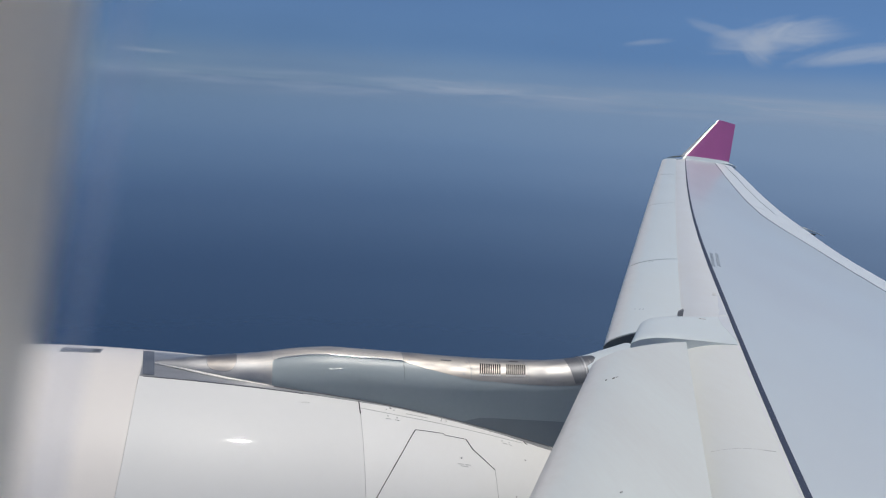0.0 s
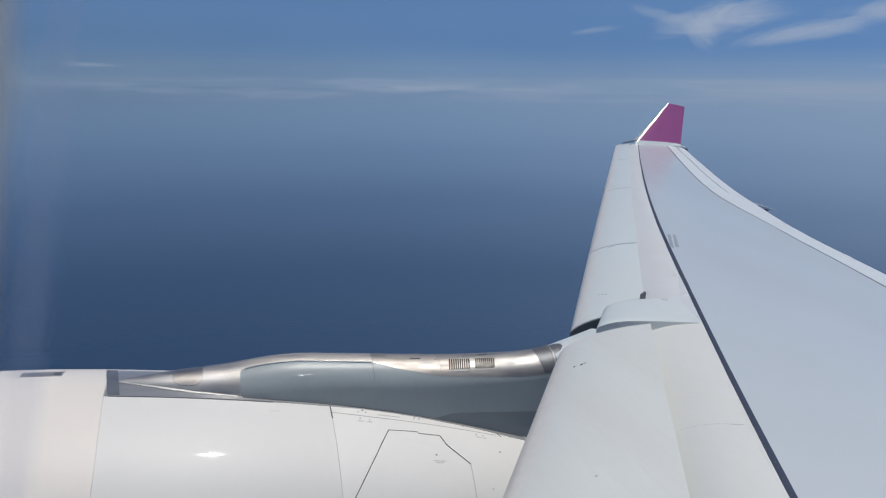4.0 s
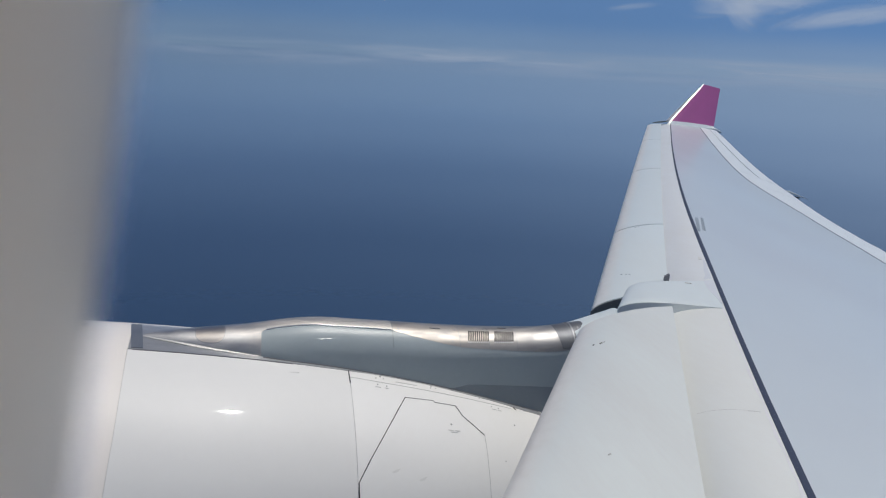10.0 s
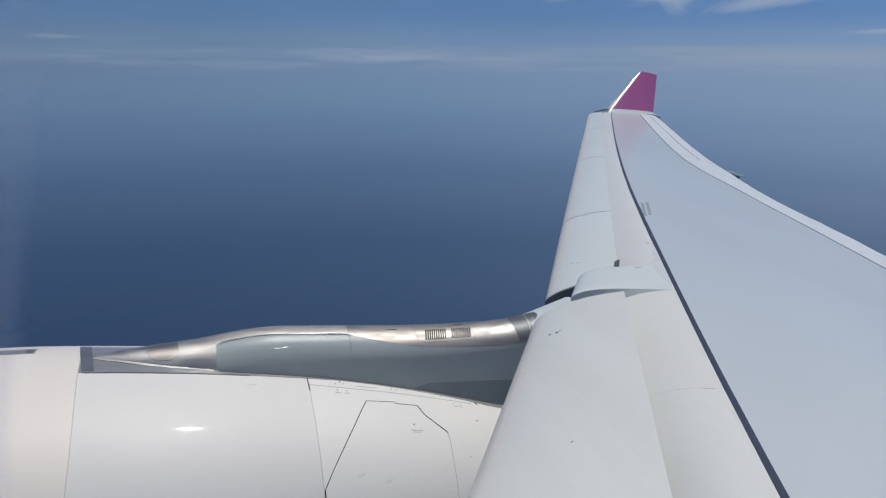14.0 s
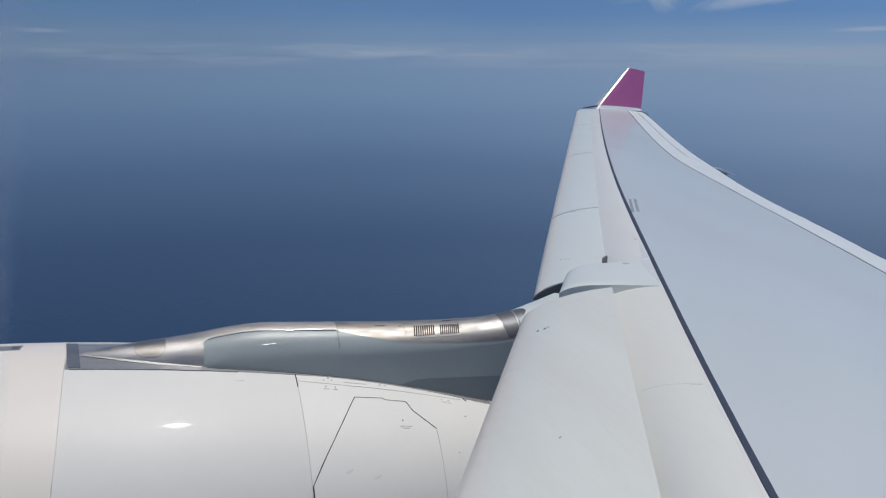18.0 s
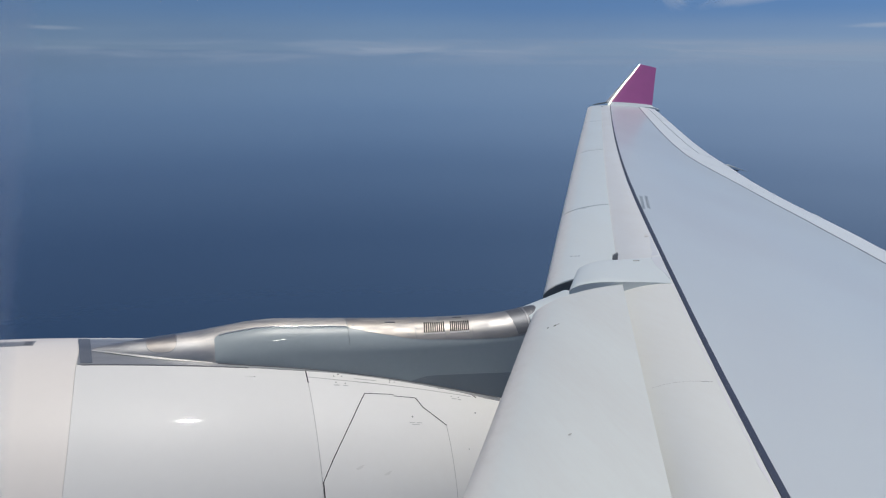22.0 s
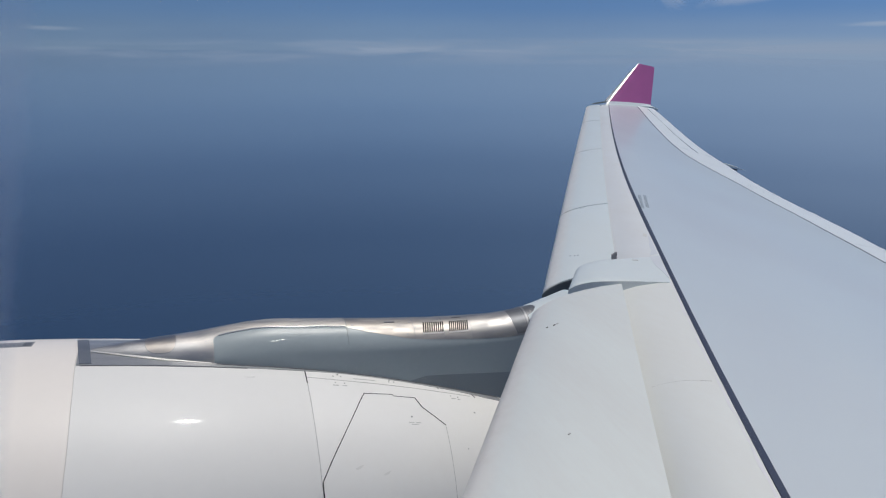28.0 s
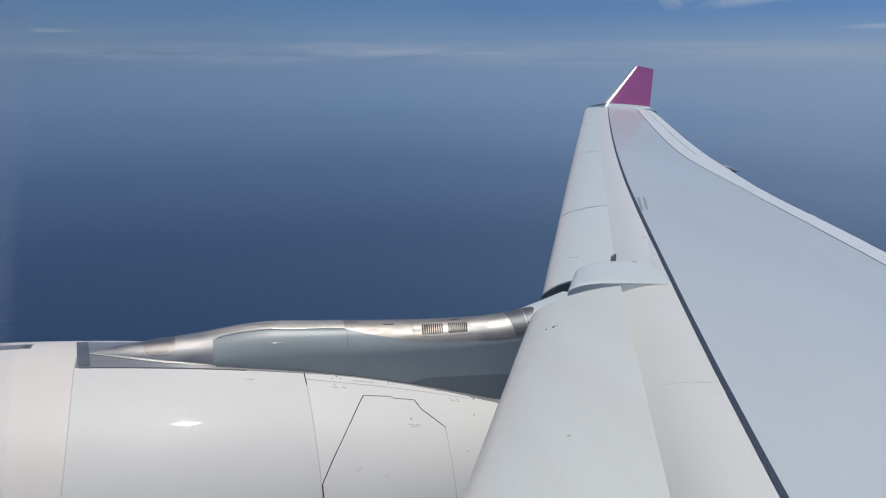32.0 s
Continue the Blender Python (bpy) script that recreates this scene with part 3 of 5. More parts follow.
def wisp(az, el, width, height, lean, gain, seed, colour=(0.42, 0.47, 0.55)):
    """A torn streak of high cloud, far off."""
    R = 150.0
    a, e = radians(az), radians(el)
    w, h = R * math.tan(radians(width)) / 2, R * math.tan(radians(height)) / 2
    v, f = [], []
    for i in range(13):
        for j in range(7):
            x, z = -w + 2 * w * i / 12, -h + 2 * h * j / 6
            v.append((x, -2.0 * (x / w) ** 2, z))
    for i in range(12):
        for j in range(6):
            f.append((i * 7 + j, i * 7 + 7 + j, i * 7 + 8 + j, i * 7 + j + 1))

    def build(nt):
        N = nt.nodes.new
        tc = N("ShaderNodeTexCoord")
        n = N("ShaderNodeTexNoise")
        mp = N("ShaderNodeMapping")
        mp.inputs["Scale"].default_value = (0.075, 0.075, 0.32)
        mp.inputs["Location"].default_value = (seed, seed, 0)
        link(nt, tc.outputs["Object"], mp.inputs["Vector"])
        n.inputs["Scale"].default_value = 1.0
        n.inputs["Detail"].default_value = 8
        n.inputs["Roughness"].default_value = 0.55
        n.inputs["Distortion"].default_value = 1.2
        link(nt, mp.outputs[0], n.inputs["Vector"])
        sc = N("ShaderNodeMapping")
        sc.inputs["Scale"].default_value = (1 / w, 0, 1 / h)
        link(nt, tc.outputs["Object"], sc.inputs["Vector"])
        ln = N("ShaderNodeVectorMath")
        ln.operation = "LENGTH"
        link(nt, sc.outputs[0], ln.inputs[0])
        fall = N("ShaderNodeMapRange")
        fall.interpolation_type = "SMOOTHSTEP"
        fall.inputs["From Min"].default_value, fall.inputs["From Max"].default_value = 0.1, 1.0
        fall.inputs["To Min"].default_value, fall.inputs["To Max"].default_value = 0.45, -0.25
        link(nt, ln.outputs["Value"], fall.inputs["Value"])
        add = N("ShaderNodeMath")
        link(nt, fall.outputs[0], add.inputs[0])
        link(nt, n.outputs[0], add.inputs[1])
        mr = N("ShaderNodeMapRange")
        mr.interpolation_type = "SMOOTHSTEP"
        mr.inputs["From Min"].default_value, mr.inputs["From Max"].default_value = 0.38, 1.15
        mr.inputs["To Max"].default_value = gain
        link(nt, add.outputs[0], mr.inputs["Value"])
        return mr.outputs[0]
    ob = mesh_object("backdrop_wisp", v, f, veil("torn_white_cloud", colour, build))
    ob.matrix_world = Matrix.Translation((R * math.sin(a), R * math.cos(a), R * math.tan(e))) @ pose(0, 0, 0, 0, lean, -az)
    return tagged(ob, "torn white wisp of high cloud", "backdrop", kind="structure")


wisp(33.6, 3.75, 13.0, 3.6, -10, 0.62, 2.0)
wisp(32.4, 2.85, 4.5, 3.0, 40, 0.4, 6.0)
wisp(38.4, 2.85, 14.0, 2.0, -11, 0.5, 7.0)
wisp(29.6, 3.95, 6.0, 1.2, 14, 0.3, 21.0)
wisp(44.0, 4.2, 12.0, 2.2, -6, 0.5, 11.0)
wisp(25.5, 2.9, 5.0, 0.8, -9, 0.25, 4.0)
wisp(-8.0, 0.0, 7.0, 0.5, 1, 0.22, 9.0)
wisp(45.0, 0.9, 8.0, 0.6, -3, 0.4, 15.0)
# unseen wisps added above the view for the wing to reflect
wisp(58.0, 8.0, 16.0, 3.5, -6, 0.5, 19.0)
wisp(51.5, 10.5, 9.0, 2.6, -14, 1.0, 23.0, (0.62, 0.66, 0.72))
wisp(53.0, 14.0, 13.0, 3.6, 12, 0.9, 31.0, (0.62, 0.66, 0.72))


# ---- setting: fuselage side with its window ----
WIN_C = (0.0787, -0.03)
FUS_Y, FUS_Z, FUS_R = -2.69, -0.20, 2.82


def window_outline(grow, n=96):
    """Rounded upright window shape, leaning a little, as (x, z)."""
    w, h = 0.0947 + grow, 0.155 + grow
    pts = []
    for k in range(n):
        a = 2 * math.pi * k / n
        c, s = math.cos(a), math.sin(a)
        p = 4.2
        rr = (abs(c / w) ** p + abs(s / h) ** p) ** (-1 / p)
        x, z = rr * c, rr * s
        pts.append((WIN_C[0] + x + 0.18 * z, WIN_C[1] + z))
    return pts


def side_y(z):
    return FUS_Y + math.sqrt(max(FUS_R ** 2 - (z - FUS_Z) ** 2, 0.3))


def wall_ring(off, x0, x1, z0, z1, grow):
    """Rows of points from the window's edge out to the edge of the wall panel."""
    inner = window_outline(grow)
    cx, cz = WIN_C
    outer = []
    for x, z in inner:
        dx, dz = x - cx, z - cz
        t = min((x1 - cx) / dx if dx > 1e-6 else 1e9, (x0 - cx) / dx if dx < -1e-6 else 1e9,
                (z1 - cz) / dz if dz > 1e-6 else 1e9, (z0 - cz) / dz if dz < -1e-6 else 1e9)
        outer.append((cx + dx * t, cz + dz * t))
    rows = []
    for s in (0, 0.02, 0.06, 0.12, 0.2, 0.3, 0.4, 0.5, 0.6, 0.7, 0.8, 0.9, 1.0):
        rows.append([(a[0] + (b[0] - a[0]) * s, side_y(a[1] + (b[1] - a[1]) * s) + off, a[1] + (b[1] - a[1]) * s) for a, b in zip(inner, outer)])
    return rows


def fuselage():
    skin = wall_ring(0.0, -12.0, 16.0, -2.95, 2.5, 0.025)
    ob = loft("wall_fuselage", skin, SKIN, caps=False)
    md = ob.modifiers.new("thickness", "SOLIDIFY")
    md.thickness, md.offset = 0.012, 0
    tagged(ob, "white painted curved fuselage skin round the cabin window", "wall", kind="structure")
    lining = wall_ring(-0.134, -3.1, 3.1, -1.2, 1.2, 0.055)
    ob = loft("wall_outboard", lining, PLASTIC, caps=False)
    md = ob.modifiers.new("thickness", "SOLIDIFY")
    md.thickness, md.offset = 0.006, 0
    tagged(ob, "plain grey plastic cabin side lining with a window opening", "wall", kind="structure")
    for nm, lab, a, b in (("floor", "plain dark cabin floor", (-3.1, -5.0, -1.25), (3.1, -0.25, -1.2)),
                          ("ceiling", "plain cabin ceiling", (-3.1, -5.0, 1.2), (3.1, -0.30, 1.25)),
                          ("wall_inboard", "plain far cabin wall", (-3.1, -5.05, -1.2), (3.1, -5.0, 1.2)),
                          ("wall_forward", "plain cabin partition", (-3.15, -5.0, -1.2), (-3.1, -0.30, 1.2))):
        v = [(x, y, z) for x in (a[0], b[0]) for y in (a[1], b[1]) for z in (a[2], b[2])]
        f = [(0, 1, 3, 2), (4, 6, 7, 5), (0, 4, 5, 1), (2, 3, 7, 6), (0, 2, 6, 4), (1, 5, 7, 3)]
        tagged(mesh_object(nm, v, f, CABIN, smooth=False), lab, "wall" if "wall" in nm else nm, kind="structure")
    win = tagged(new("window_1"), "oval cabin window with rounded grey plastic surround", "window", kind="structure")
    # bull-nosed surround: outer reveal, rounded lip, then the flare into the lining
    prof = [(0.034, 0.128), (0.024, 0.110), (0.012, 0.088), (0.004, 0.070), (0.0006, 0.058), (0.0, 0.050), (0.0003, 0.044), (0.0012, 0.039), (0.0030, 0.0345),
            (0.0043, 0.0325), (0.0062, 0.0303), (0.009, 0.028), (0.0135, 0.0252), (0.020, 0.0225), (0.030, 0.019), (0.044, 0.012), (0.062, -0.004)]
    rows = []
    for g, y in prof:
        dy = 0.0
        rows.append([(x, y + dy + min(0, side_y(z) - 0.13), z) for x, z in window_outline(g)])
    # from here inboard the flare's shade is painted in two browns
    k = prof.index((0.0043, 0.0325))
    loft("surround", rows[:k + 1], PLASTIC, win, caps=False, angle=60)
    loft("inner_shade_band", rows[k:k + 2], LIP_SHADE, win, "plastic flare coloured brown grey for shade", caps=False, angle=60)
    loft("inner_shaded_flare", rows[k + 1:], LIP_SHADE_DARK, win, "plastic flare coloured dark brown for shade", caps=False, angle=60)
    m = bpy.data.materials.new("clear_window_pane")
    m.use_nodes = True
    nt = m.node_tree
    nt.nodes.clear()
    N = nt.nodes.new
    out, mix, tr, gl, fr = N("ShaderNodeOutputMaterial"), N("ShaderNodeMixShader"), N("ShaderNodeBsdfTransparent"), N("ShaderNodeBsdfGlossy"), N("ShaderNodeFresnel")
    gl.inputs["Roughness"].default_value = 0.02
    fr.inputs["IOR"].default_value = 1.12
    link(nt, fr.outputs[0], mix.inputs[0])
    link(nt, tr.outputs[0], mix.inputs[1])
    link(nt, gl.outputs[0], mix.inputs[2])
    link(nt, mix.outputs[0], out.inputs[0])
    rim = window_outline(0.022)
    pane = mesh_object("pane", [(x, 0.098, z) for x, z in rim], [tuple(range(len(rim)))], m, win, "clear acrylic pane", smooth=False)
    pane.visible_shadow = False
    fz = bpy.data.materials.new("painted_pane_reflection")
    fz.use_nodes = True
    nt = fz.node_tree
    nt.nodes.clear()
    N = nt.nodes.new
    out, both, tr, di = N("ShaderNodeOutputMaterial"), N("ShaderNodeAddShader"), N("ShaderNodeBsdfTransparent"), N("ShaderNodeBsdfTranslucent")
    # clear ring with added pale scatter that paints the lip's reflection
    tr.inputs[0].default_value = (0.84, 0.85, 0.87, 1)
    di.inputs[0].default_value = (0.16, 0.165, 0.18, 1)
    link(nt, tr.outputs[0], both.inputs[0])
    link(nt, di.outputs[0], both.inputs[1])
    link(nt, both.outputs[0], out.inputs[0])
    ring = loft("pane_glare", [[(x, 0.096, z) for x, z in window_outline(g)] for g in (0.0037, 0.0078)], fz, win, "ring painted as the lip's reflection in the pane", caps=False)
    ring.visible_shadow = False
    return win


window = fuselage()


# ---- wing ----
wing = thing("aircraft_wing", "pale grey swept airliner wing with white slats and a magenta winglet", "wing", (2, 0.0, -2.7))


def at(ob):
    """Keep parts in world places under a thing whose Empty stands at its base."""
    if ob.parent:
        ob.matrix_parent_inverse = Matrix.Translation(-Vector(ob.parent.location)) if not ob.parent.parent else Matrix.Identity(4)
    return ob


def upper(y, u):
    """A point on the upper skin between the spar line (u=0) and the aft line (u=1)."""
    xs, zs = spar(y)
    xa, za = aft(y)
    c = xa - xs
    return (xs + c * u, y, zs + (za - zs) * u + 0.045 * c * u * (1 - u))


STN = [-0.9, 1.0, 2.5, 3.5, 4.5, 5.5, 6.5, 7.5, 8.5, 9.5, 10.5, 11.5, 13, 14.5, 15.5, 16, 16.5, 17, 17.5, 18, 19, 20, 21, 22, 23, 24, 25, 25.8, 26.4]
secs = []
for y in STN:
    top = [upper(y, u) for u in spread(0, 1, 11)]
    ch = tail(y)[0] - le_x(y)
    th = 0.10 * ch if y > 10 else 0.11 * ch
    low = [(p[0], y, p[2] - th * (1 - 0.75 * (i / 10) ** 1.3)) for i, p in enumerate(top)]
    secs.append(top + low[::-1])
at(loft("wing_skin", secs, WING, wing))

# dark sealant line along the front spar
secs = []
for y in [s for s in STN if s < 26.0] + [26.2]:
    w = float(np.interp(y, (7.5, 8.5, 12, 20, 26), (0.023, 0.027, 0.024, 0.017, 0.015)))
    p, q = spar(y)
    p += 0.014 if y < 9 else max(0.0, 0.014 * (12 - y) / 3)
    secs.append([(p - w, y, q + 0.006), (p + w, y, q + 0.007), (p + w, y, q - 0.02), (p - w, y, q - 0.02)])
at(loft("sealant_strip", secs, SEAL, wing, "dark blue grey sealant line along the front spar"))


# dark gap along the hinge line
secs = []
for y in STN[:-1] + [26.2]:
    p, q = aft(y)
    w = 0.011 if y < 16 else 0.014
    secs.append([(p - w, y, q + 0.005), (p + w, y, q + 0.005), (p + w, y, q - 0.02), (p - w, y, q - 0.02)])
at(loft("hinge_gap", secs, HINGE, wing, "dark gap along the control surface hinge"))


# fixed leading edge between slats and spar
def fixed_z(u, za, zb, drop):
    """Height of the convex skin from the slat (u=0) to the spar (u=1); fuller where it starts lower."""
    return za - drop + (zb + drop - za) * (1 - max(0.0, 1 - u) ** (1.2 + 10 * drop))


def nose_between(name, y0, y1, front, mat, n, drop=0.03):
    secs = []
    for y in spread(y0, y1, n):
        a, za = front(y)
        b, zb = spar(y)
        a -= 0.05
        top = [(a + (b - 0.01 - a) * u, y, fixed_z(u, za, zb, drop)) for u in spread(0, 1, 13)]
        low = [(p[0], y, p[2] - 0.25) for p in top]
        secs.append(top + low[::-1])
    return at(loft(name, secs, mat, wing))


nose_between("fixed_leading_edge", -0.9, 6.61, inner_slat_te, CREAM, 12, 0.14)
nose_between("fixed_leading_edge", 7.28, 26.2, slat_te, RIDGE, 24, 0.05)


def slat(name, y0, y1, front, te, n, nose, mat, label=""):
    """A drooped slat: rounded nose, thin trailing edge, hollow underside."""
    secs = []
    for y in spread(y0, y1, n):
        x0, z0 = front(y)
        x1, z1 = te(y)
        c, d = x1 - x0, z1 - z0
        sec = []
        for k in range(9):
            u = (k / 8) ** 1.9
            sec.append((x0 + c * u, y, z0 + d * (1 - (1 - u) ** nose) ** (1 / nose) if u < 1 else z1))
        sec.append((x1, y, z1 - 0.012))
        sec.append((x0 + c * 0.55, y, z0 + d * 0.45))
        sec.append((x0 + c * 0.32, y, z0 - 0.02))
        sec.append((x0 + c * 0.24, y, z0 - 0.15))
        sec.append((x0 + c * 0.10, y, z0 - 0.13))
        sec.append((x0 + c * 0.02, y, z0 - 0.05))
        secs.append(sec)
    return at(loft(name, secs, mat, wing, label, angle=40))


def outer_le(y):
    return le_x(y), le_z(y)


inner_slat = slat("slat", -0.4, 6.42, inner_le, inner_slat_te, 12, 1.9, SLAT_IN, "off-white drooped inboard slat")
for a, b in ((7.40, 10.37), (10.40, 15.44), (15.475, 21.0), (21.04, 26.15)):
    sl = slat("slat", a, b, outer_le, slat_te, 8, 2.0, SLAT_OUT)
    if a == 7.40:
        root_slat = sl


def slat_end(y, x_to):
    """Dark plate that paints the unlit hollow end of a slat."""
    x0, z0 = outer_le(y)
    x1, z1 = slat_te(y)
    c, d = x1 - x0, z1 - z0
    top = []
    for k in range(9):
        u = 0.01 + (k / 8) ** 1.9 * (x_to - x0) / c
        top.append((x0 + c * u, z0 + d * (1 - (1 - min(u, 0.999)) ** 2.0) ** 0.5 - 0.012))
    low = [(x0 + 0.1 * c, z0 - 0.12), (x0 + 0.02 * c, z0 - 0.05)]
    pts = top + [(x_to, z0 - 0.14)] + low
    n = len(pts)
    v = [(x, y, z) for x, z in pts] + [(x, y + 0.012, z) for x, z in pts]
    fs = [tuple(range(n)), tuple(range(n, 2 * n))] + [(i, (i + 1) % n, n + (i + 1) % n, n + i) for i in range(n)]
    return at(mesh_object("slat_end", v, fs, HOLE, root_slat, "dark plate painted as the outboard slat's unlit open end", smooth=False))


slat_end(7.386, 4.0)


# raised fixed fairing over the pylon
def fairing():
    secs = []
    for y in (6.62, 6.64, 6.72, 6.85, 7.0, 7.15, 7.26, 7.32, 7.35):
        t = (y - 6.62) / 0.73
        x0 = 3.345 + 0.62 * (y - 6.62)
        zt = -2.256 - 0.03 * t - (0.04 if y > 7.33 else 0.008 if y > 7.3 else 0) - (0.012 if y < 6.63 else 0)
        xe, ze = spar(y)
        xe -= 0.014
        top = []
        for k in range(13):
            u = (k / 12) ** 1.7
            rise = (1 - (1 - min(1, u / 0.36)) ** 2.3) ** 0.6
            top.append((x0 + (xe - x0) * u - 0.10 * u * (1 - t), y - 0.17 * u * (1 - t), (zt - 0.085) + 0.085 * rise + ((ze + 0.004 - zt) * max(0, (u - 0.35) / 0.65) ** 1.5)))
        low = [(p[0], p[1], p[2] - 0.015 - 0.2 * math.sin(min(1, k / 5) * math.pi / 2)) for k, p in enumerate(top)]
        secs.append(top + low[::-1])
    return at(loft("pylon_fairing", secs, SLAT, wing, "raised white fairing over the engine pylon", angle=50))


fairing()
# cover plate that closes the skin between the fairing and the spar
secs = []
for y in spread(6.47, 7.42, 6):
    p, q = spar(y)
    secs.append([(p - 0.16, y, q - 0.022), (p + 0.004, y, q - 0.001), (p + 0.004, y, q - 0.04), (p - 0.16, y, q - 0.05)])
at(loft("cover_plate", secs, CREAM, wing))


# shroud and control surfaces behind the aft line
def band(name, y0, y1, f0, f1, n, mat=None, label="", lift=0.0):
    secs = []
    for y in spread(y0, y1, n):
        xa, za = aft(y)
        xt, zt = tail(y)
        p0 = (xa + (xt - xa) * f0 + 0.012, y, za + (zt - za) * f0 + lift)
        p1 = (xa + (xt - xa) * f1 - 0.006, y, za + (zt - za) * f1 + lift)
        mid = tuple((a + b) / 2 + (0.012 if i == 2 else 0) for i, (a, b) in enumerate(zip(p0, p1)))
        d = 0.10 if f1 < 0.9 else 0.02
        secs.append([p0, mid, p1, (p1[0], y, p1[2] - d), (p0[0], y, p0[2] - 0.12)])
    return at(loft(name, secs, mat or SPOILER, wing, label))


for a, b in ((-0.9, 4.0), (4.01, 7.5), (7.51, 9.9), (9.91, 12.2), (12.21, 14.5), (14.51, 17.0)):
    band("spoiler", a, b, 0.0, 1.0, 6)
band("aileron", 17.01, 18.7, 0.0, 1.0, 4)
band("shroud", 18.71, 26.2, 0.0, 0.555, 10)
band("aileron", 18.71, 22.6, 0.56, 1.0, 6)
band("aileron", 22.61, 26.15, 0.56, 1.0, 6)


# winglet and tip
def winglet_section(a, b, th, out, us):
    sec = []
    for u in us:
        h = th * (4 * u * (1 - u)) ** 0.5 * (1 - 0.3 * u)
        sec.append(a.lerp(b, u) - out * h * 0.5)
    for u in us[-2:0:-1] if us[-1] == 1.0 else us[::-1]:
        h = th * (4 * u * (1 - u)) ** 0.5 * (1 - 0.3 * u)
        sec.append(a.lerp(b, u) + out * h * 0.5)
    return sec


def winglet():
    b0, b1 = Vector((14.50, 26.42, -2.335)), Vector((16.33, 26.5, -2.475))
    t0, t1 = Vector((16.165, 27.3, -1.012)), Vector((16.862, 27.3, -1.143))
    out = Vector((0, 0.85, -0.5)).normalized()
    body, edge, root = [], [], []
    for s in (0.0, 0.2, 0.4, 0.6, 0.8, 0.97, 1.0):
        a, b = b0.lerp(t0, s), b1.lerp(t1, s)
        th = 0.12 * (1 - 0.7 * s)
        body.append(winglet_section(a, b, th, out, [0.0, 0.02, 0.05, 0.12, 0.25, 0.5, 0.8, 1.0]))
        k = 0.012 + 0.014 * s
        edge.append(winglet_section(a - Vector((0.015, 0, 0)), b, th * 1.12, out, [0.0, 0.004, 0.010, k]))
    for s in (-0.13, -0.03, 0.0, 0.014):
        a, b = b0.lerp(t0, s), b1.lerp(t1, s)
        root.append(winglet_section(a - Vector((0.01, 0, 0)), b + Vector((0.01, 0, 0)), 0.15, out, [0.0, 0.02, 0.05, 0.12, 0.25, 0.5, 0.8, 1.0]))
    # filler plate added to carry the dark line of the far edge
    plate = []
    for s in (0.0, 0.3, 0.6, 0.9):
        a = b0.lerp(t0, s)
        k = 0.11 * (1 - s) + 0.025
        a = a + out * 0.05
        plate.append([a + Vector((0.02, 0, 0)) - out * 0.02, a - Vector((k, 0, 0)) - out * 0.02, a - Vector((k, 0, 0)) + out * 0.02, a + Vector((0.02, 0, 0)) + out * 0.02])
    w = at(loft("winglet", body, MAGENTA, wing, "upswept magenta winglet", angle=30))
    at(loft("winglet_edge", edge, BRIGHT, w, "bright metal winglet leading edge", angle=50))
    at(loft("winglet_root", root, SLAT, w, "white strip at the winglet root", angle=30))
    at(loft("edge_filler_plate", plate, WING, w, "added pale filler plate ahead of the winglet"))
    rim = [[p[1] + Vector((0.02, 0, 0)) - out * 0.006, p[1] - Vector((0.03, 0, 0)), p[2] + Vector((0.02, 0, 0)) + out * 0.006] for p in plate]
    at(loft("edge_filler_rim", rim, DARKPLATE, w, "dark line of the winglet's far edge"))
    return w


winglet()

# rounded tip cap under the winglet
secs = []
for y in (26.2, 26.4, 26.5, 26.56):
    t = max(0, (y - 26.4) / 0.16)
    yy = min(y, TIP)
    x0, z0 = le_x(yy) + 0.02 + 0.25 * t, le_z(yy) - 0.005
    xs, zs = spar(yy)
    xa, za = aft(yy)
    xt, zt = tail(yy)
    top = [(x0, z0), (x0 + 0.12, z0 + 0.05), (x0 + 0.35, (z0 + zs) / 2 + 0.03), (xs, zs - 0.004), ((xs + xa) / 2, (zs + za) / 2 + 0.012), (xa, za - 0.004), (xt - 0.05, zt - 0.004)]
    low = [(x, z - 0.14 * (1 - 0.8 * i / 6) + 0.05 * t) for i, (x, z) in enumerate(top)]
    secs.append([(x, y, z - 0.10 * t ** 2) for x, z in top + low[::-1]])
at(loft("tip_cap", secs, SLAT, wing, "white rounded wing tip cap", angle=40))


secs = []
for i, x in enumerate(spread(13.86, 14.5, 7)):
    k = 0.032 * math.sin(math.pi * (0.1 + 0.8 * i / 6))
    z = -2.40 + 0.09 * i / 6
    secs.append([(x, 26.43 + 0.8 * k * math.cos(a), z + k * math.sin(a)) for a in [2 * math.pi * j / 10 for j in range(10)]])
at(loft("navigation_light", secs, HOLE, wing, "dark navigation light cover at the wing tip"))


# short fairing behind the foot of the winglet
secs = [[(x, 26.46 + w * math.cos(a), z + h * math.sin(a)) for a in [2 * math.pi * j / 12 for j in range(12)]] for x, z, w, h in ((15.9, -2.50, 0.07, 0.05), (16.25, -2.52, 0.07, 0.045), (16.45, -2.565, 0.05, 0.03), (16.62, -2.62, 0.012, 0.008))]
at(loft("tip_fairing", secs, SLAT, wing, "white pointed fairing behind the winglet foot"))
# near-black wedge that paints the shade below the tip fairing
mark_v = [(x, 26.40 + dy, z) for x, z in ((16.0, -2.555), (16.6, -2.64), (16.6, -2.665), (16.0, -2.58)) for dy in (0.0, 0.03)]
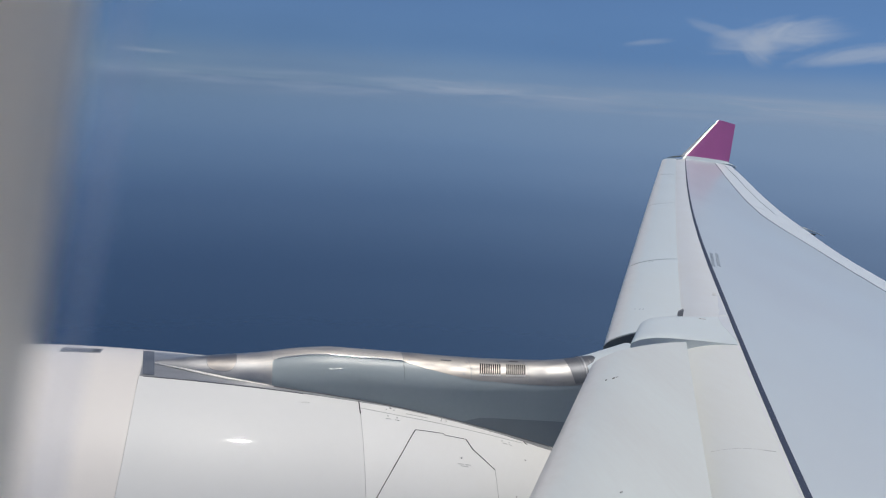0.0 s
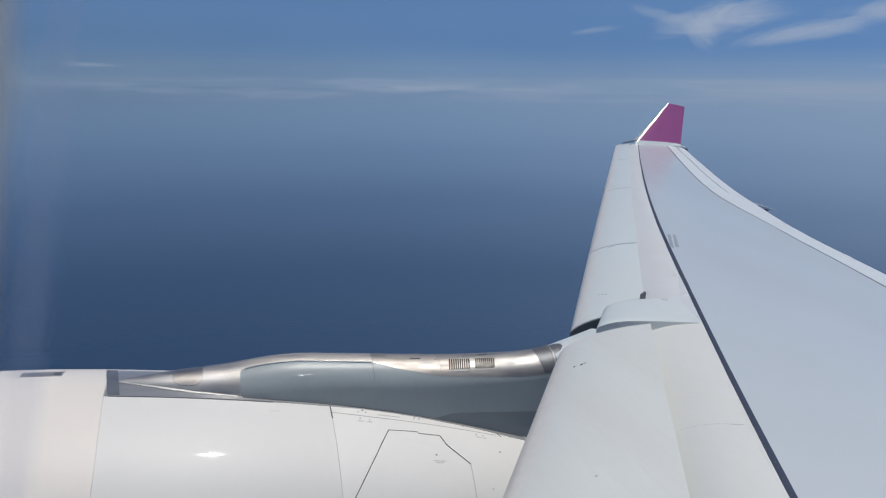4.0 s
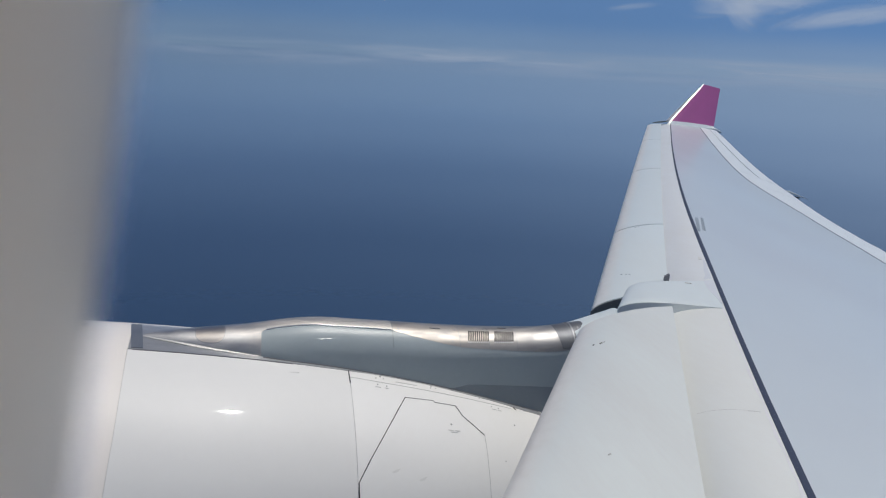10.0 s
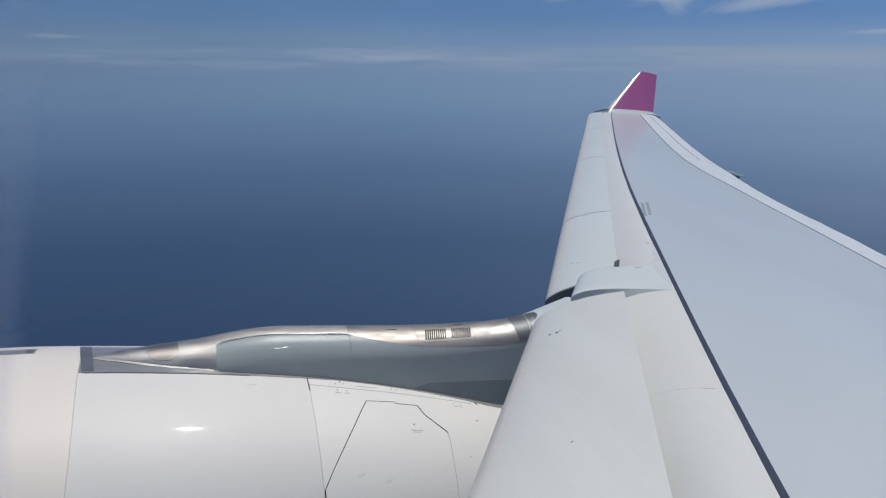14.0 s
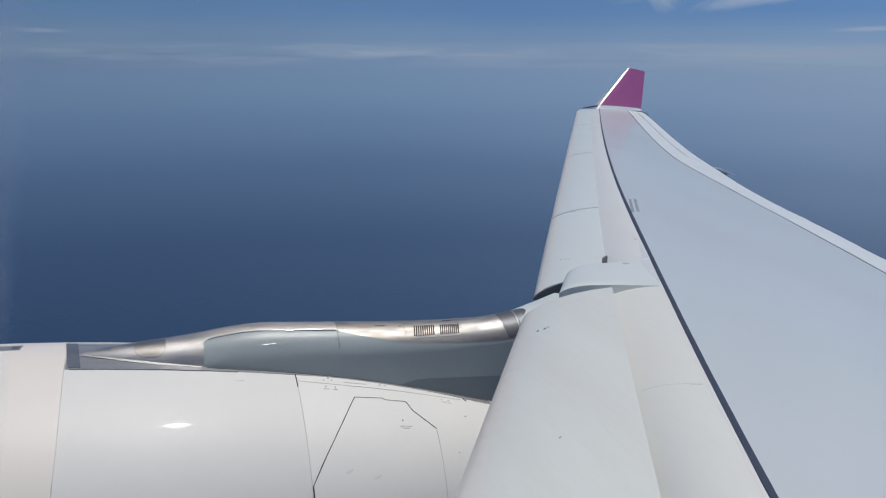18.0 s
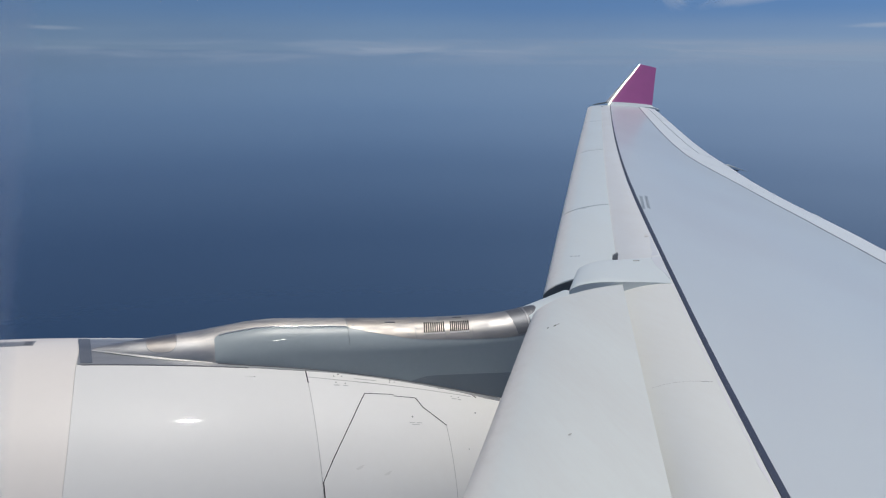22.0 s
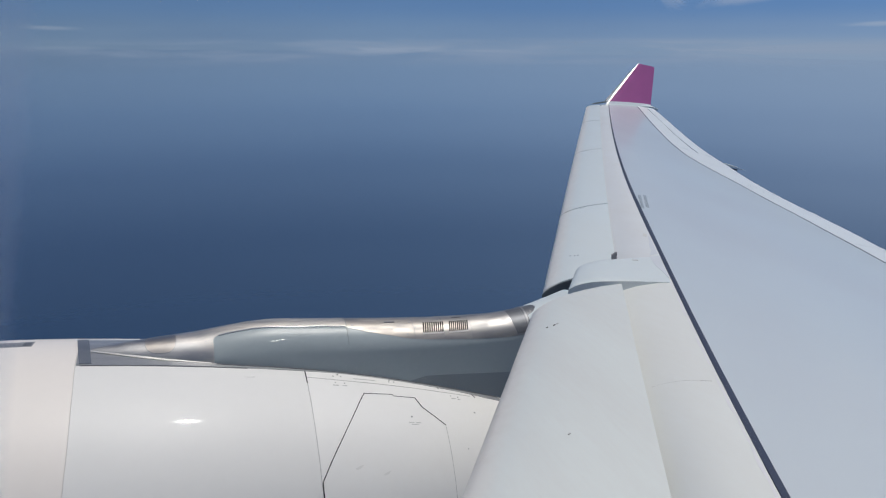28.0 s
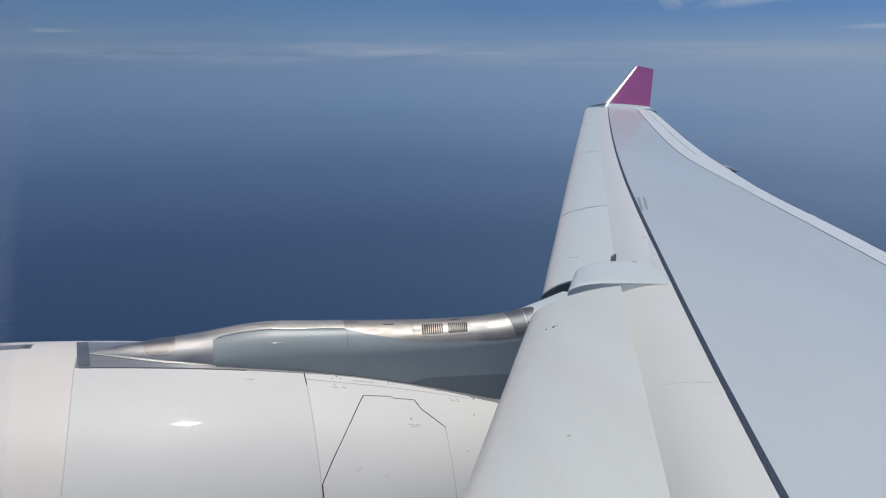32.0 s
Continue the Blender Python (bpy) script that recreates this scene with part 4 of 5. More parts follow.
at(mesh_object("tip_shade_wedge", mark_v, [(0, 2, 4, 6), (1, 7, 5, 3), (0, 1, 3, 2), (2, 3, 5, 4), (4, 5, 7, 6), (6, 7, 1, 0)], LINE, wing, "dark wedge painted as the shaded gap under the tip fairing", smooth=False))


# tips of flap track fairings showing behind the trailing edge
def track_tip(y, length, r, lift=0.0):
    x0, z0 = tail(y)
    secs = []
    for s in (-0.9, -0.5, 0.0, 0.4, 0.7, 0.9, 1.0):
        k = r * max(0.06, (1 - max(0, s) ** 1.6)) * (1 if s >= 0 else 1 + 0.2 * s)
        secs.append([(x0 + length * s, y + k * 0.5 * math.cos(a), z0 - r * 0.9 + lift - 0.30 * max(0, s) * length + k * math.sin(a)) for a in [2 * math.pi * i / 14 for i in range(14)]])
    return at(loft("flap_track_fairing", secs, SLAT, wing, "slender fairing tip under the trailing edge"))


track_tip(17.95, 0.62, 0.03, 0.035)
# near-black wedge painted for the shaded gap below this fairing tip
x0, z0 = tail(17.8)
v = [(x0 + dx, 17.8 + dy, z0 + dz) for dx, dz in ((-0.14, -0.01), (0.29, -0.10), (0.26, -0.132), (-0.09, -0.05)) for dy in (-0.02, 0.02)]
at(mesh_object("fairing_shade_wedge", v, [(0, 2, 4, 6), (1, 7, 5, 3), (0, 1, 3, 2), (2, 3, 5, 4), (4, 5, 7, 6), (6, 7, 1, 0)], LINE, wing, "dark wedge painted as the shaded gap under the fairing tip", smooth=False))
track_tip(12.85, 0.26, 0.04)


# small marks on the wing
def wing_at(x, y, proud=0.003):
    xs, zs = spar(y)
    xa, za = aft(y)
    u = (x - xs) / (xa - xs)
    return (x, y, zs + (za - zs) * u + 0.045 * (xa - xs) * u * (1 - u) + proud)


def slat_at(x, y, front, te, nose, proud=0.003):
    x0, z0 = front(y)
    x1, z1 = te(y)
    u = min(max((x - x0) / (x1 - x0), 0.0), 1.0)
    return (x, y, z0 + (z1 - z0) * (1 - (1 - u) ** nose) ** (1 / nose) + proud)


def on_inner(x, y, proud=0.003):
    return slat_at(x, y, inner_le, inner_slat_te, 1.9, proud)


def on_outer(x, y, proud=0.003):
    return slat_at(x, y, outer_le, slat_te, 2.0, proud)


def fixed_at(x, y, proud=0.004):
    a, za = inner_slat_te(y)
    b, zb = spar(y)
    a -= 0.05
    u = (x - a) / (b - 0.01 - a)
    return (x, y, fixed_z(u, za, zb, 0.14) + proud)


def mark(name, corners, surf, mat, label="", parent=None):
    """A thin plate following a surface, from its corners in plan."""
    n = len(corners)
    v = [surf(x, y, 0.004) for x, y in corners] + [surf(x, y, -0.006) for x, y in corners]
    fs = [tuple(range(n)), tuple(range(2 * n - 1, n - 1, -1))] + [(i, (i + 1) % n, n + (i + 1) % n, n + i) for i in range(n)]
    return at(mesh_object(name, v, fs, mat, parent or wing, label, smooth=False))


def slant(x, y, length, width, ux, uy):
    """Corners of a bar from (x, y) along (ux, uy)."""
    return [(x, y), (x + ux * length, y + uy * length), (x + ux * length + uy * width, y + uy * length - ux * width), (x + uy * width, y - ux * width)]


# two lines of small unreadable writing beside the spar
for x0, y0, x1, y1 in ((5.925, 9.66, 6.395, 10.54), (6.055, 9.74, 6.52, 10.60)):
    L = math.hypot(x1 - x0, y1 - y0)
    ux, uy = (x1 - x0) / L, (y1 - y0) / L
    for i in range(13):
        d = L * i / 13
        mark("stencil", slant(x0 + ux * d, y0 + uy * d, L / 13 * 0.8, 0.046, ux, uy), wing_at, STENCIL, "grey stencilled writing")
# dark dashes on the slats
for x, y, l in ((2.745, 5.80, 0.014), (2.800, 5.79, 0.026), (2.836, 5.80, 0.020), (2.11, 4.075, 0.02)):
    mark("dash", slant(x, y, l, 0.009, 0.9, 0.43), on_inner, LINE if l != 0.02 else FAINT, "", inner_slat)
for x, y, l in ((4.13, 8.19, 0.014), (4.165, 8.15, 0.02), (4.195, 8.13, 0.016), (5.32, 10.3, 0.02), (5.37, 10.3, 0.016)):
    mark("dash", slant(x, y, l, 0.010, 0.9, 0.43), on_outer, STENCIL, "", root_slat)
# dark block painting the shadowed slat track opening at the outboard slat's corner
TX, TY = 4.455, 7.78
v = [(TX, TY, -2.52), (TX + 0.062, TY + 0.01, -2.52), (TX + 0.072, TY + 0.05, -2.52), (TX + 0.01, TY + 0.04, -2.52)]
top = [(TX, TY, -2.39), (TX + 0.062, TY + 0.01, -2.365), (TX + 0.072, TY + 0.05, -2.365), (TX + 0.01, TY + 0.04, -2.39)]
at(mesh_object("track_shade_block", v + top, [(0, 1, 2, 3), (4, 7, 6, 5), (0, 4, 5, 1), (1, 5, 6, 2), (2, 6, 7, 3), (3, 7, 4, 0)], DARKPLATE, root_slat, "dark block painted as the shadowed slat track opening", smooth=False))
# worn patches, a scratch and a smudge beside the spar, outboard of the fairing
def fixed_out_at(x, y, proud=0.004):
    a, za = slat_te(y)
    b, zb = spar(y)
    a -= 0.05
    u = (x - a) / (b - 0.01 - a)
    return (x, y, fixed_z(u, za, zb, 0.05) + proud)


edge = [(spar(y)[0] - 0.028, y) for y in (7.42, 7.6, 7.8, 8.0, 8.14)]
mark("worn_patch", [(5.125, 8.15), (5.0, 7.92), (4.90, 7.75), (4.82, 7.58), (4.71, 7.42)] + edge, lambda x, y, p: fixed_out_at(x, y, 0.3 * p), PATCH, "pale lavender worn patch")
edge = [(spar(y)[0] - 0.024, y) for y in (6.56, 6.7, 6.85, 7.0, 7.15, 7.31)]
mark("bare_skin", [(4.64, 7.31), (4.57, 7.15), (4.52, 7.02), (4.485, 6.88), (4.46, 6.76), (4.41, 6.60)] + edge, lambda x, y, p: (x, y, -2.2925 + 0.5 * p), PATCH, "pale lavender skin beside the fairing")
mark("scuff", slant(4.37, 7.22, 0.07, 0.012, 0.9, -0.3), lambda x, y, p: (x, y, -2.283 + p), STAIN, "brownish scuff on the fairing edge")
mark("smudge", ((5.09, 8.20), (5.15, 8.30), (5.16, 8.24), (5.12, 8.16)), fixed_out_at, STAIN, "brownish smudge")
# pale worn strip along the spar, inboard
secs = []
for i, y in enumerate(spread(2.5, 6.5, 60)):
    b = spar(y)[0] + 0.014 - 0.023
    k = 0.030 + 0.010 * math.sin(i * 0.9) * math.sin(i * 0.37)
    secs.append([fixed_at(b - k, y, 0.0012), fixed_at(b - 0.012, y, 0.0016), fixed_at(b - 0.012, y, -0.01), fixed_at(b - k, y, -0.01)])
at(loft("worn_strip", secs, PALE, wing, "pale lavender worn strip beside the sealant"))
# joint and rub marks on the fixed leading edge
for i in range(6):
    u = i / 6
    mark("rub_mark", slant(2.995 + 0.345 * u, 4.562 - 0.196 * u, 0.055, 0.0022, 0.870, -0.493), lambda x, y, p: fixed_at(x, y, p * 0.3), INK)
mark("rub_mark", slant(3.27, 4.398, 0.08, 0.004, 0.908, -0.418), lambda x, y, p: fixed_at(x, y, p * 0.5), FAINT)

# ---- engine ----
ENG_Y = 6.92
R_TAB = ((-2.9, 1.40), (-2.2, 1.50), (-1.5, 1.53), (-1.0, 1.52), (-0.65, 1.497), (-0.22, 1.455), (0.23, 1.407), (0.82, 1.345),
         (1.29, 1.277), (1.71, 1.183), (2.2, 1.038), (2.66, 0.926), (3.4, 0.75))
R_FIT = np.polyfit([p[0] for p in R_TAB], [p[1] for p in R_TAB], 5)


def axis_z(x):
    return -4.106 - 0.05 * (x + 1.1)


def cowl(x, deg, proud=0.0):
    """A point on the nacelle: deg is 0 at its inboard flank and 90 on its crown."""
    r = float(np.polyval(R_FIT, x)) + proud
    a = radians(deg)
    return (x, ENG_Y - r * math.cos(a), axis_z(x) + r * math.sin(a))


engine = thing("jet_engine", "large white turbofan engine nacelle slung ahead of the wing", "jet engine", (0, ENG_Y, -5.6))


def lean(x, deg):
    """How far aft of a ring the inlet cowl's joint is shifted to fit the camera's view."""
    k = max(0.0, 1 - abs(x + 1.0) / 0.6)
    return k * float(np.interp(deg, (10, 27, 35, 47, 57, 67, 81, 100), (-0.08, -0.062, -0.037, -0.006, 0.006, 0.010, 0.003, 0.0)))


def shell(name, x0, x1, n, mat, label="", proud=0.0, m=96):
    def at_deg(x, k, p):
        return cowl(x + lean(x, 360 * k / m), 360 * k / m, p)
    rows = [[at_deg(x, k, proud) for k in range(m)] for x in spread(x0, x1, n)]
    back = [[at_deg(x, k, proud - 0.03) for k in range(m)] for x in (x1, x0)]
    rows = rows + back + [rows[0]]
    return at(loft(name, rows, mat, engine, label, caps=False, angle=30))


inlet_cowl = shell("inlet_cowl", -2.55, -1.0015, 10, INLET, "white inlet cowl")
fan_cowl = shell("fan_cowl", -0.9985, 0.836, 14, COWL, "glossy white fan cowl")
reverser = shell("reverser_cowl", 0.839, 2.75, 14, COWL_AFT, "white thrust reverser cowl")
shell("core_sleeve", -2.5, 2.7, 20, STEEL, "grey metal inside the cowls", -0.012)
# rolled inlet lip and exhaust nozzle
rows = []
for k in range(13):
    a = math.pi * k / 12
    rows.append([(-2.55 - 0.38 * math.sin(a), ENG_Y - (1.405 + 0.06 * math.cos(a) - 0.06 * (k / 6)) * math.cos(radians(t)),
                  axis_z(-2.6) + (1.405 + 0.06 * math.cos(a) - 0.06 * (k / 6)) * math.sin(radians(t))) for t in range(0, 360, 4)])
at(loft("inlet_lip", rows, METAL, engine, "polished metal inlet lip", caps=False))
rows = [[cowl(x, 4 * k, d) for k in range(90)] for x, d in ((2.757, 0), (3.1, 0), (3.5, 0), (3.5, -0.03), (2.757, -0.06))]
at(loft("exhaust_nozzle", rows, METAL, engine, "bare metal exhaust nozzle", caps=False))


def patch(name, corners, mat, parent, proud=0.004, label=""):
    """A polygon given in (x, deg) laid proud on the cowl as a thin plate."""
    n = len(corners)
    top = [cowl(x, d, proud) for x, d in corners]
    low = [cowl(x, d, proud - 0.012) for x, d in corners]
    faces = [tuple(range(n)), tuple(range(2 * n - 1, n - 1, -1))] + [(i, (i + 1) % n, n + (i + 1) % n, n + i) for i in range(n)]
    return at(mesh_object(name, top + low, faces, mat, parent, label, smooth=False))


def ribbon(name, pts, width, mat, parent, surf, proud=0.003, label=""):
    """A narrow line along (x, deg) points on a surface function."""
    fine = []
    for (x0, d0), (x1, d1) in zip(pts, pts[1:]):
        k = max(1, int(math.hypot(x1 - x0, (d1 - d0) * 0.025) / 0.06))
        fine += [(x0 + (x1 - x0) * i / k, d0 + (d1 - d0) * i / k) for i in range(k)]
    fine.append(pts[-1])
    C = [Vector(surf(x, d, proud)) for x, d in fine]
    verts, faces = [], []
    for i, c in enumerate(C):
        t = (C[min(i + 1, len(C) - 1)] - C[max(i - 1, 0)]).normalized()
        nrm = (Vector(surf(*fine[i], proud + 0.05)) - c).normalized()
        s = t.cross(nrm) * width / 2
        verts += [c - s, c + s, c + s - nrm * 0.008, c - s - nrm * 0.008]
    for i in range(len(C) - 1):
        for j in range(4):
            faces.append((i * 4 + j, i * 4 + (j + 1) % 4, i * 4 + 4 + (j + 1) % 4, i * 4 + 4 + j))
    return at(mesh_object(name, verts, faces, mat, parent, label, smooth=False))


def glint_facet(x, d, length, wide, rise, slope, surf, mat, parent):
    """A small facet added to glint in the sun: rise over wide degrees (towards higher degrees if positive), slope along
    x.
    """
    rows = []
    for i in range(7):
        u = -1 + i / 3
        w = wide * math.sqrt(1.05 - u * u)
        top = [(d + v * w / 2, 0.0015 + abs(rise) / 2 + rise * v * w / wide / 2 + slope * u * length / 2 - 0.0008 * u * u) for v in (-1, -0.33, 0.33, 1)]
        rows.append([surf(x + u * length / 2, top[0][0], -0.004)] + [surf(x + u * length / 2, e, h) for e, h in top] + [surf(x + u * length / 2, top[-1][0], -0.004)])
    return at(loft("glint_facet", rows, mat, parent, "small tilted facet added to catch a sun glint"))


# added facet, tilted to send the sun's glint to the camera
glint_facet(0.35, 73.2, 0.10, 0.26, 0.0024, 0.068, cowl, COWL, fan_cowl)


# crown plate under the pylon
def crown_edge(x):
    return float(np.interp(x, (-0.99, 0.0, 0.65, 1.15, 1.67, 2.2, 2.6, 2.7), (79.4, 78.5, 77.9, 78.2, 77.4, 75.8, 73.3, 72.6)))


rows = [[cowl(x, d, 0.006) for d in spread(crown_edge(x), 102, 8)] + [cowl(x, d, -0.02) for d in spread(102, crown_edge(x), 8)] for x in spread(-0.99, 2.7, 24)]
at(loft("crown_plate", rows, PLATE, engine, "dull grey metal plate under the pylon"))
ribbon("plate_seam", [(x, crown_edge(x) - 0.15) for x in spread(-0.96, 0.35, 24)], 0.006, DULL_METAL, engine, cowl, 0.003, "dark seam along the plate")
PANEL = ((1.32, 67.1), (1.583, 67.7), (1.594, 66.8), (1.793, 66.9), (1.838, 61.8), (2.025, 52.9), (2.021, 37.9), (2.02, 8), (0.845, 8), (0.845, 32.0))
ribbon("panel_gap", PANEL[9:] + ((0.946, 39.5), (1.056, 47.1), (1.175, 55.7)) + PANEL[:1], 0.007, LINE, reverser, cowl)
ribbon("panel_gap", PANEL[8:], 0.009, LINE, reverser, cowl)
ribbon("panel_gap", PANEL[0:4], 0.0045, LINE, reverser, cowl, 0.002)
ribbon("panel_gap", PANEL[3:6], 0.007, LINE, reverser, cowl)
ribbon("panel_gap", PANEL[5:8], 0.004, FAINT, reverser, cowl, 0.002)
ribbon("joint", ((0.8375, 78), (0.8375, 71)), 0.009, LINE, reverser, cowl)
ribbon("joint", ((2.395, 75.5), (2.43, 72.4)), 0.006, LINE, reverser, cowl)
SKEW = 0.0034
rows = [[cowl(x - SKEW * (d - 80), d, 0.010) for d in spread(80, 101.5, 9)] + [cowl(x - SKEW * (d - 80), d, -0.02) for d in spread(101.5, 80, 9)] for x in (-0.968, -0.875)]
at(loft("plate_front", rows, FRONT, engine, "dark grey plate ahead of the pylon"))
patch("vent_slot", ((-1.69, 94.0), (-1.69, 97), (-1.69, 99.6), (-1.37, 100.6), (-1.37, 97.5), (-1.37, 94.6)), STEEL, inlet_cowl, 0.003, "flat grey patch painted as a recessed vent slot")
# darker patch paints the shade inside the slot's recess
patch("vent_slot", ((-1.44, 95.6), (-1.44, 99), (-1.385, 99), (-1.385, 95.6)), DARKPLATE, inlet_cowl, 0.006)
# latches, small stencils and scuffs on the reverser cowl
for x, d in ((1.123, 77.3), (2.10, 76.4), (1.714, 56.4), (2.36, 61.1)):
    patch("latch", [(x + 0.009 * math.cos(a), d + 0.42 * math.sin(a)) for a in spread(0, 5.5, 9)], LATCH, reverser, 0.003, "small dark latch")
for x, d in ((1.08, 76.0), (1.15, 76.2), (1.60, 76.8), (1.64, 76.0), (1.59, 75.6), (2.07, 75.6), (2.16, 76.4), (1.085, 72.2), (1.167, 72.0), (2.17, 71.0), (2.24, 70.8), (2.44, 74.0), (2.20, 41.0), (1.47, 22.6)):
    patch("rivet", [(x + 0.007 * math.cos(a), d + 0.35 * math.sin(a)) for a in spread(0, 5.5, 8)], FAINT, reverser, 0.003)
for x, d, w in ((1.085, 70.7, 0.05), (1.165, 70.7, 0.04), (2.19, 69.4, 0.045), (2.245, 69.3, 0.03), (1.70, 53.6, 0.05), (1.765, 53.6, 0.05), (1.73, 52.7, 0.07), (1.36, 75.5, 0.2), (2.56, 73.4, 0.09)):
    patch("stencil", ((x - w / 2, d - 0.16), (x - w / 2, d + 0.16), (x + w / 2, d + 0.16), (x + w / 2, d - 0.16)), INK, reverser, 0.003, "tiny grey stencilled line of writing")
for x0, x1 in ((1.022, 1.066), (1.076, 1.124), (1.134, 1.25), (1.264, 1.298)):
    d = 24.1 - 3.3 * (x0 - 1.022)
    patch("stencil", ((x0, d - 0.28), (x0, d + 0.28), (x1, d + 0.28), (x1, d - 0.28)), FAINT, reverser, 0.003, "grey stencilled writing")
for x, d, w in ((1.167, 36.0, 0.036), (1.40, 33.0, 0.034)):
    patch("scuff", [(x + w * math.cos(a) * (1 + 0.3 * math.sin(3 * a)), d + 0.5 * math.sin(a) + 0.6 * math.cos(a)) for a in spread(0, 5.7, 12)], STAIN, reverser, 0.0011, "faint grey scuff")
ribbon("panel_gap", ((0.838, 74.3), (1.185, 73.6), (1.815, 73.3), (2.379, 72.9)), 0.0032, INK, reverser, cowl)

# ---- pylon ----
pylon = thing("engine_pylon", "blue grey engine pylon with a bare metal top fairing", "engine pylon", (1.0, ENG_Y, -2.9))


def ridge_z(x):
    return float(np.interp(x, (-0.98, -0.80, -0.62, -0.50, -0.27, -0.04, 0.21, 0.33, 0.45, 0.58, 0.70, 0.96, 1.22, 1.48, 1.76, 2.03, 2.32, 2.61, 2.76, 2.91, 3.0, 3.2), (-2.615, -2.592, -2.576, -2.568, -2.555, -2.540, -2.512, -2.500, -2.493, -2.491, -2.498, -2.521, -2.543, -2.567, -2.590, -2.609, -2.622, -2.630, -2.625, -2.613, -2.601, -2.575)))


def half_w(x):
    return float(np.interp(x, (-0.98, -0.81, -0.5, -0.28, 0.04, 0.3, 1.1, 1.9, 2.6, 3.2), (0.03, 0.082, 0.165, 0.207, 0.235, 0.25, 0.247, 0.232, 0.218, 0.215)))


def pylon_pt(x, deg, proud=0.0):
    """deg 90 is the ridge, 0 the inboard shoulder."""
    w = half_w(x)
    h = w
    a = radians(deg)
    return (x, ENG_Y - (w + proud) * math.cos(a), ridge_z(x) - h + (h + proud) * math.sin(a))


def cap_edge(x):
    """Shoulder angle where the painted side meets the bare cap."""
    return float(np.interp(x, (0.085, 0.095, 0.12, 0.2, 0.4, 0.7, 1.24, 1.27, 1.43, 1.68, 1.85, 2.22, 2.77, 2.9), (54, 60, 63, 66, 67, 65, 63, 59, 48, 36, 28, 22, 13, 11)))


def pylon_body():
    """Painted sides under a bare cap; ahead of the sides the cap wraps right round the nose."""
    NOSE = 0.085

    def cap(xs, low):
        secs = []
        for x in xs:
            e = cap_edge(x) if low is None else low
            secs.append([pylon_pt(x, a, 0.0022) for a in spread(e, 180 - e, 25)] + [pylon_pt(x, a, -0.02) for a in spread(180 - e, e, 25)])
        return secs

    side = []
    for x in sorted(spread(-0.98, 3.15, 60) + [NOSE, 0.095, 0.12, 1.24, 1.27, 1.85]):
        foot = cowl(min(x, 2.7), 80)[2] - 0.08 - 0.4 * max(0, x - 2.7)
        w = half_w(x)
        L = [(x, ENG_Y - w, foot)] + [pylon_pt(x, a) for a in spread(0, max(cap_edge(x), 20) + 1, 10)]
        side.append(L + [(x, 2 * ENG_Y - p[1], p[2]) for p in reversed(L)])
    at(loft("pylon_side", side, PYLON, pylon))
    nf = at(loft("nose_fairing", cap(spread(-0.98, NOSE, 24), -12), CAP_METAL, pylon, "hazy bare metal nose fairing"))
    at(loft("ridge_fairing", cap([NOSE + 0.001, 0.095, 0.105, 0.12] + spread(0.16, 1.243, 26), None), CAP_METAL, pylon, "pale satin metal ridge strip"))
    tf = at(loft("top_fairing", cap([1.247, 1.27] + spread(1.35, 3.15, 28), None), METAL, pylon, "brushed bare metal top fairing"))
    return tf, nf


top_fairing, nose_fairing = pylon_body()

# glossy bead added along the ridge strip, and facets on the side, for sun glints
rows = []
for x in spread(0.13, 1.235, 40):
    c = Vector(pylon_pt(x, cap_edge(x) - 0.4, 0.001))
    # bent slightly so that the glint falls to fit the camera's view
    c.z += float(np.interp(x, (0.55, 0.80, 1.05, 1.235), (0, -0.003, 0.003, 0)))
    rows.append([(x, c.y + 0.007 * math.cos(a), c.z + 0.007 * math.sin(a)) for a in spread(0, 1.75 * math.pi, 8)])
at(loft("glint_bead", rows, GLINT, pylon, "glossy bead added to catch a sun glint", angle=80))
for x, d, length, rise in ((0.60, 32.6, 0.075, -0.0023), (0.665, 34.2, 0.06, -0.0023)):
    glint_facet(x, d, length, 1.5, rise, -0.014, pylon_pt, FACET, pylon)

# thin bright lip along the foot of the nose, and a darker lower panel
rows = []
for i, x in enumerate(spread(-0.90, 0.06, 18)):
    t = i / 17
    y = ENG_Y - half_w(x) - 0.010
    z = cowl(x, math.degrees(math.acos((half_w(x) + 0.01) / 1.45)))[2] + 0.008 + 0.006 * (1 - t)
    k = 0.009 * min(1.0, 0.06 + 2.2 * t) * (0.3 + 0.6 * math.sin(math.pi * min(1, 0.15 + t)))
    rows.append([(x, y - k, z), (x, y, z + k), (x, y + 0.02, z + k), (x, y + 0.02, z - k), (x, y, z - k)])
at(loft("foot_lip", rows, LIP, pylon, "bright metal lip along the pylon foot"))
# end of the cap in a darker metal that paints its dim reflection
rows = [[pylon_pt(x + 0.07 * (1 - math.sin(radians(a))) * (3.16 - x) / 0.33, a, 0.005 - (0.003 if x in (2.83, 3.16) else 0)) for a in spread(16, 164, 28)] for x in (2.83, 2.85, 2.9, 2.96, 3.02, 3.10, 3.16)]
at(loft("aft_cap_end", rows, DULL_METAL, pylon, "cap metal at the wing end, painted darker for its dim reflection", closed=False, caps=False))
rows = []
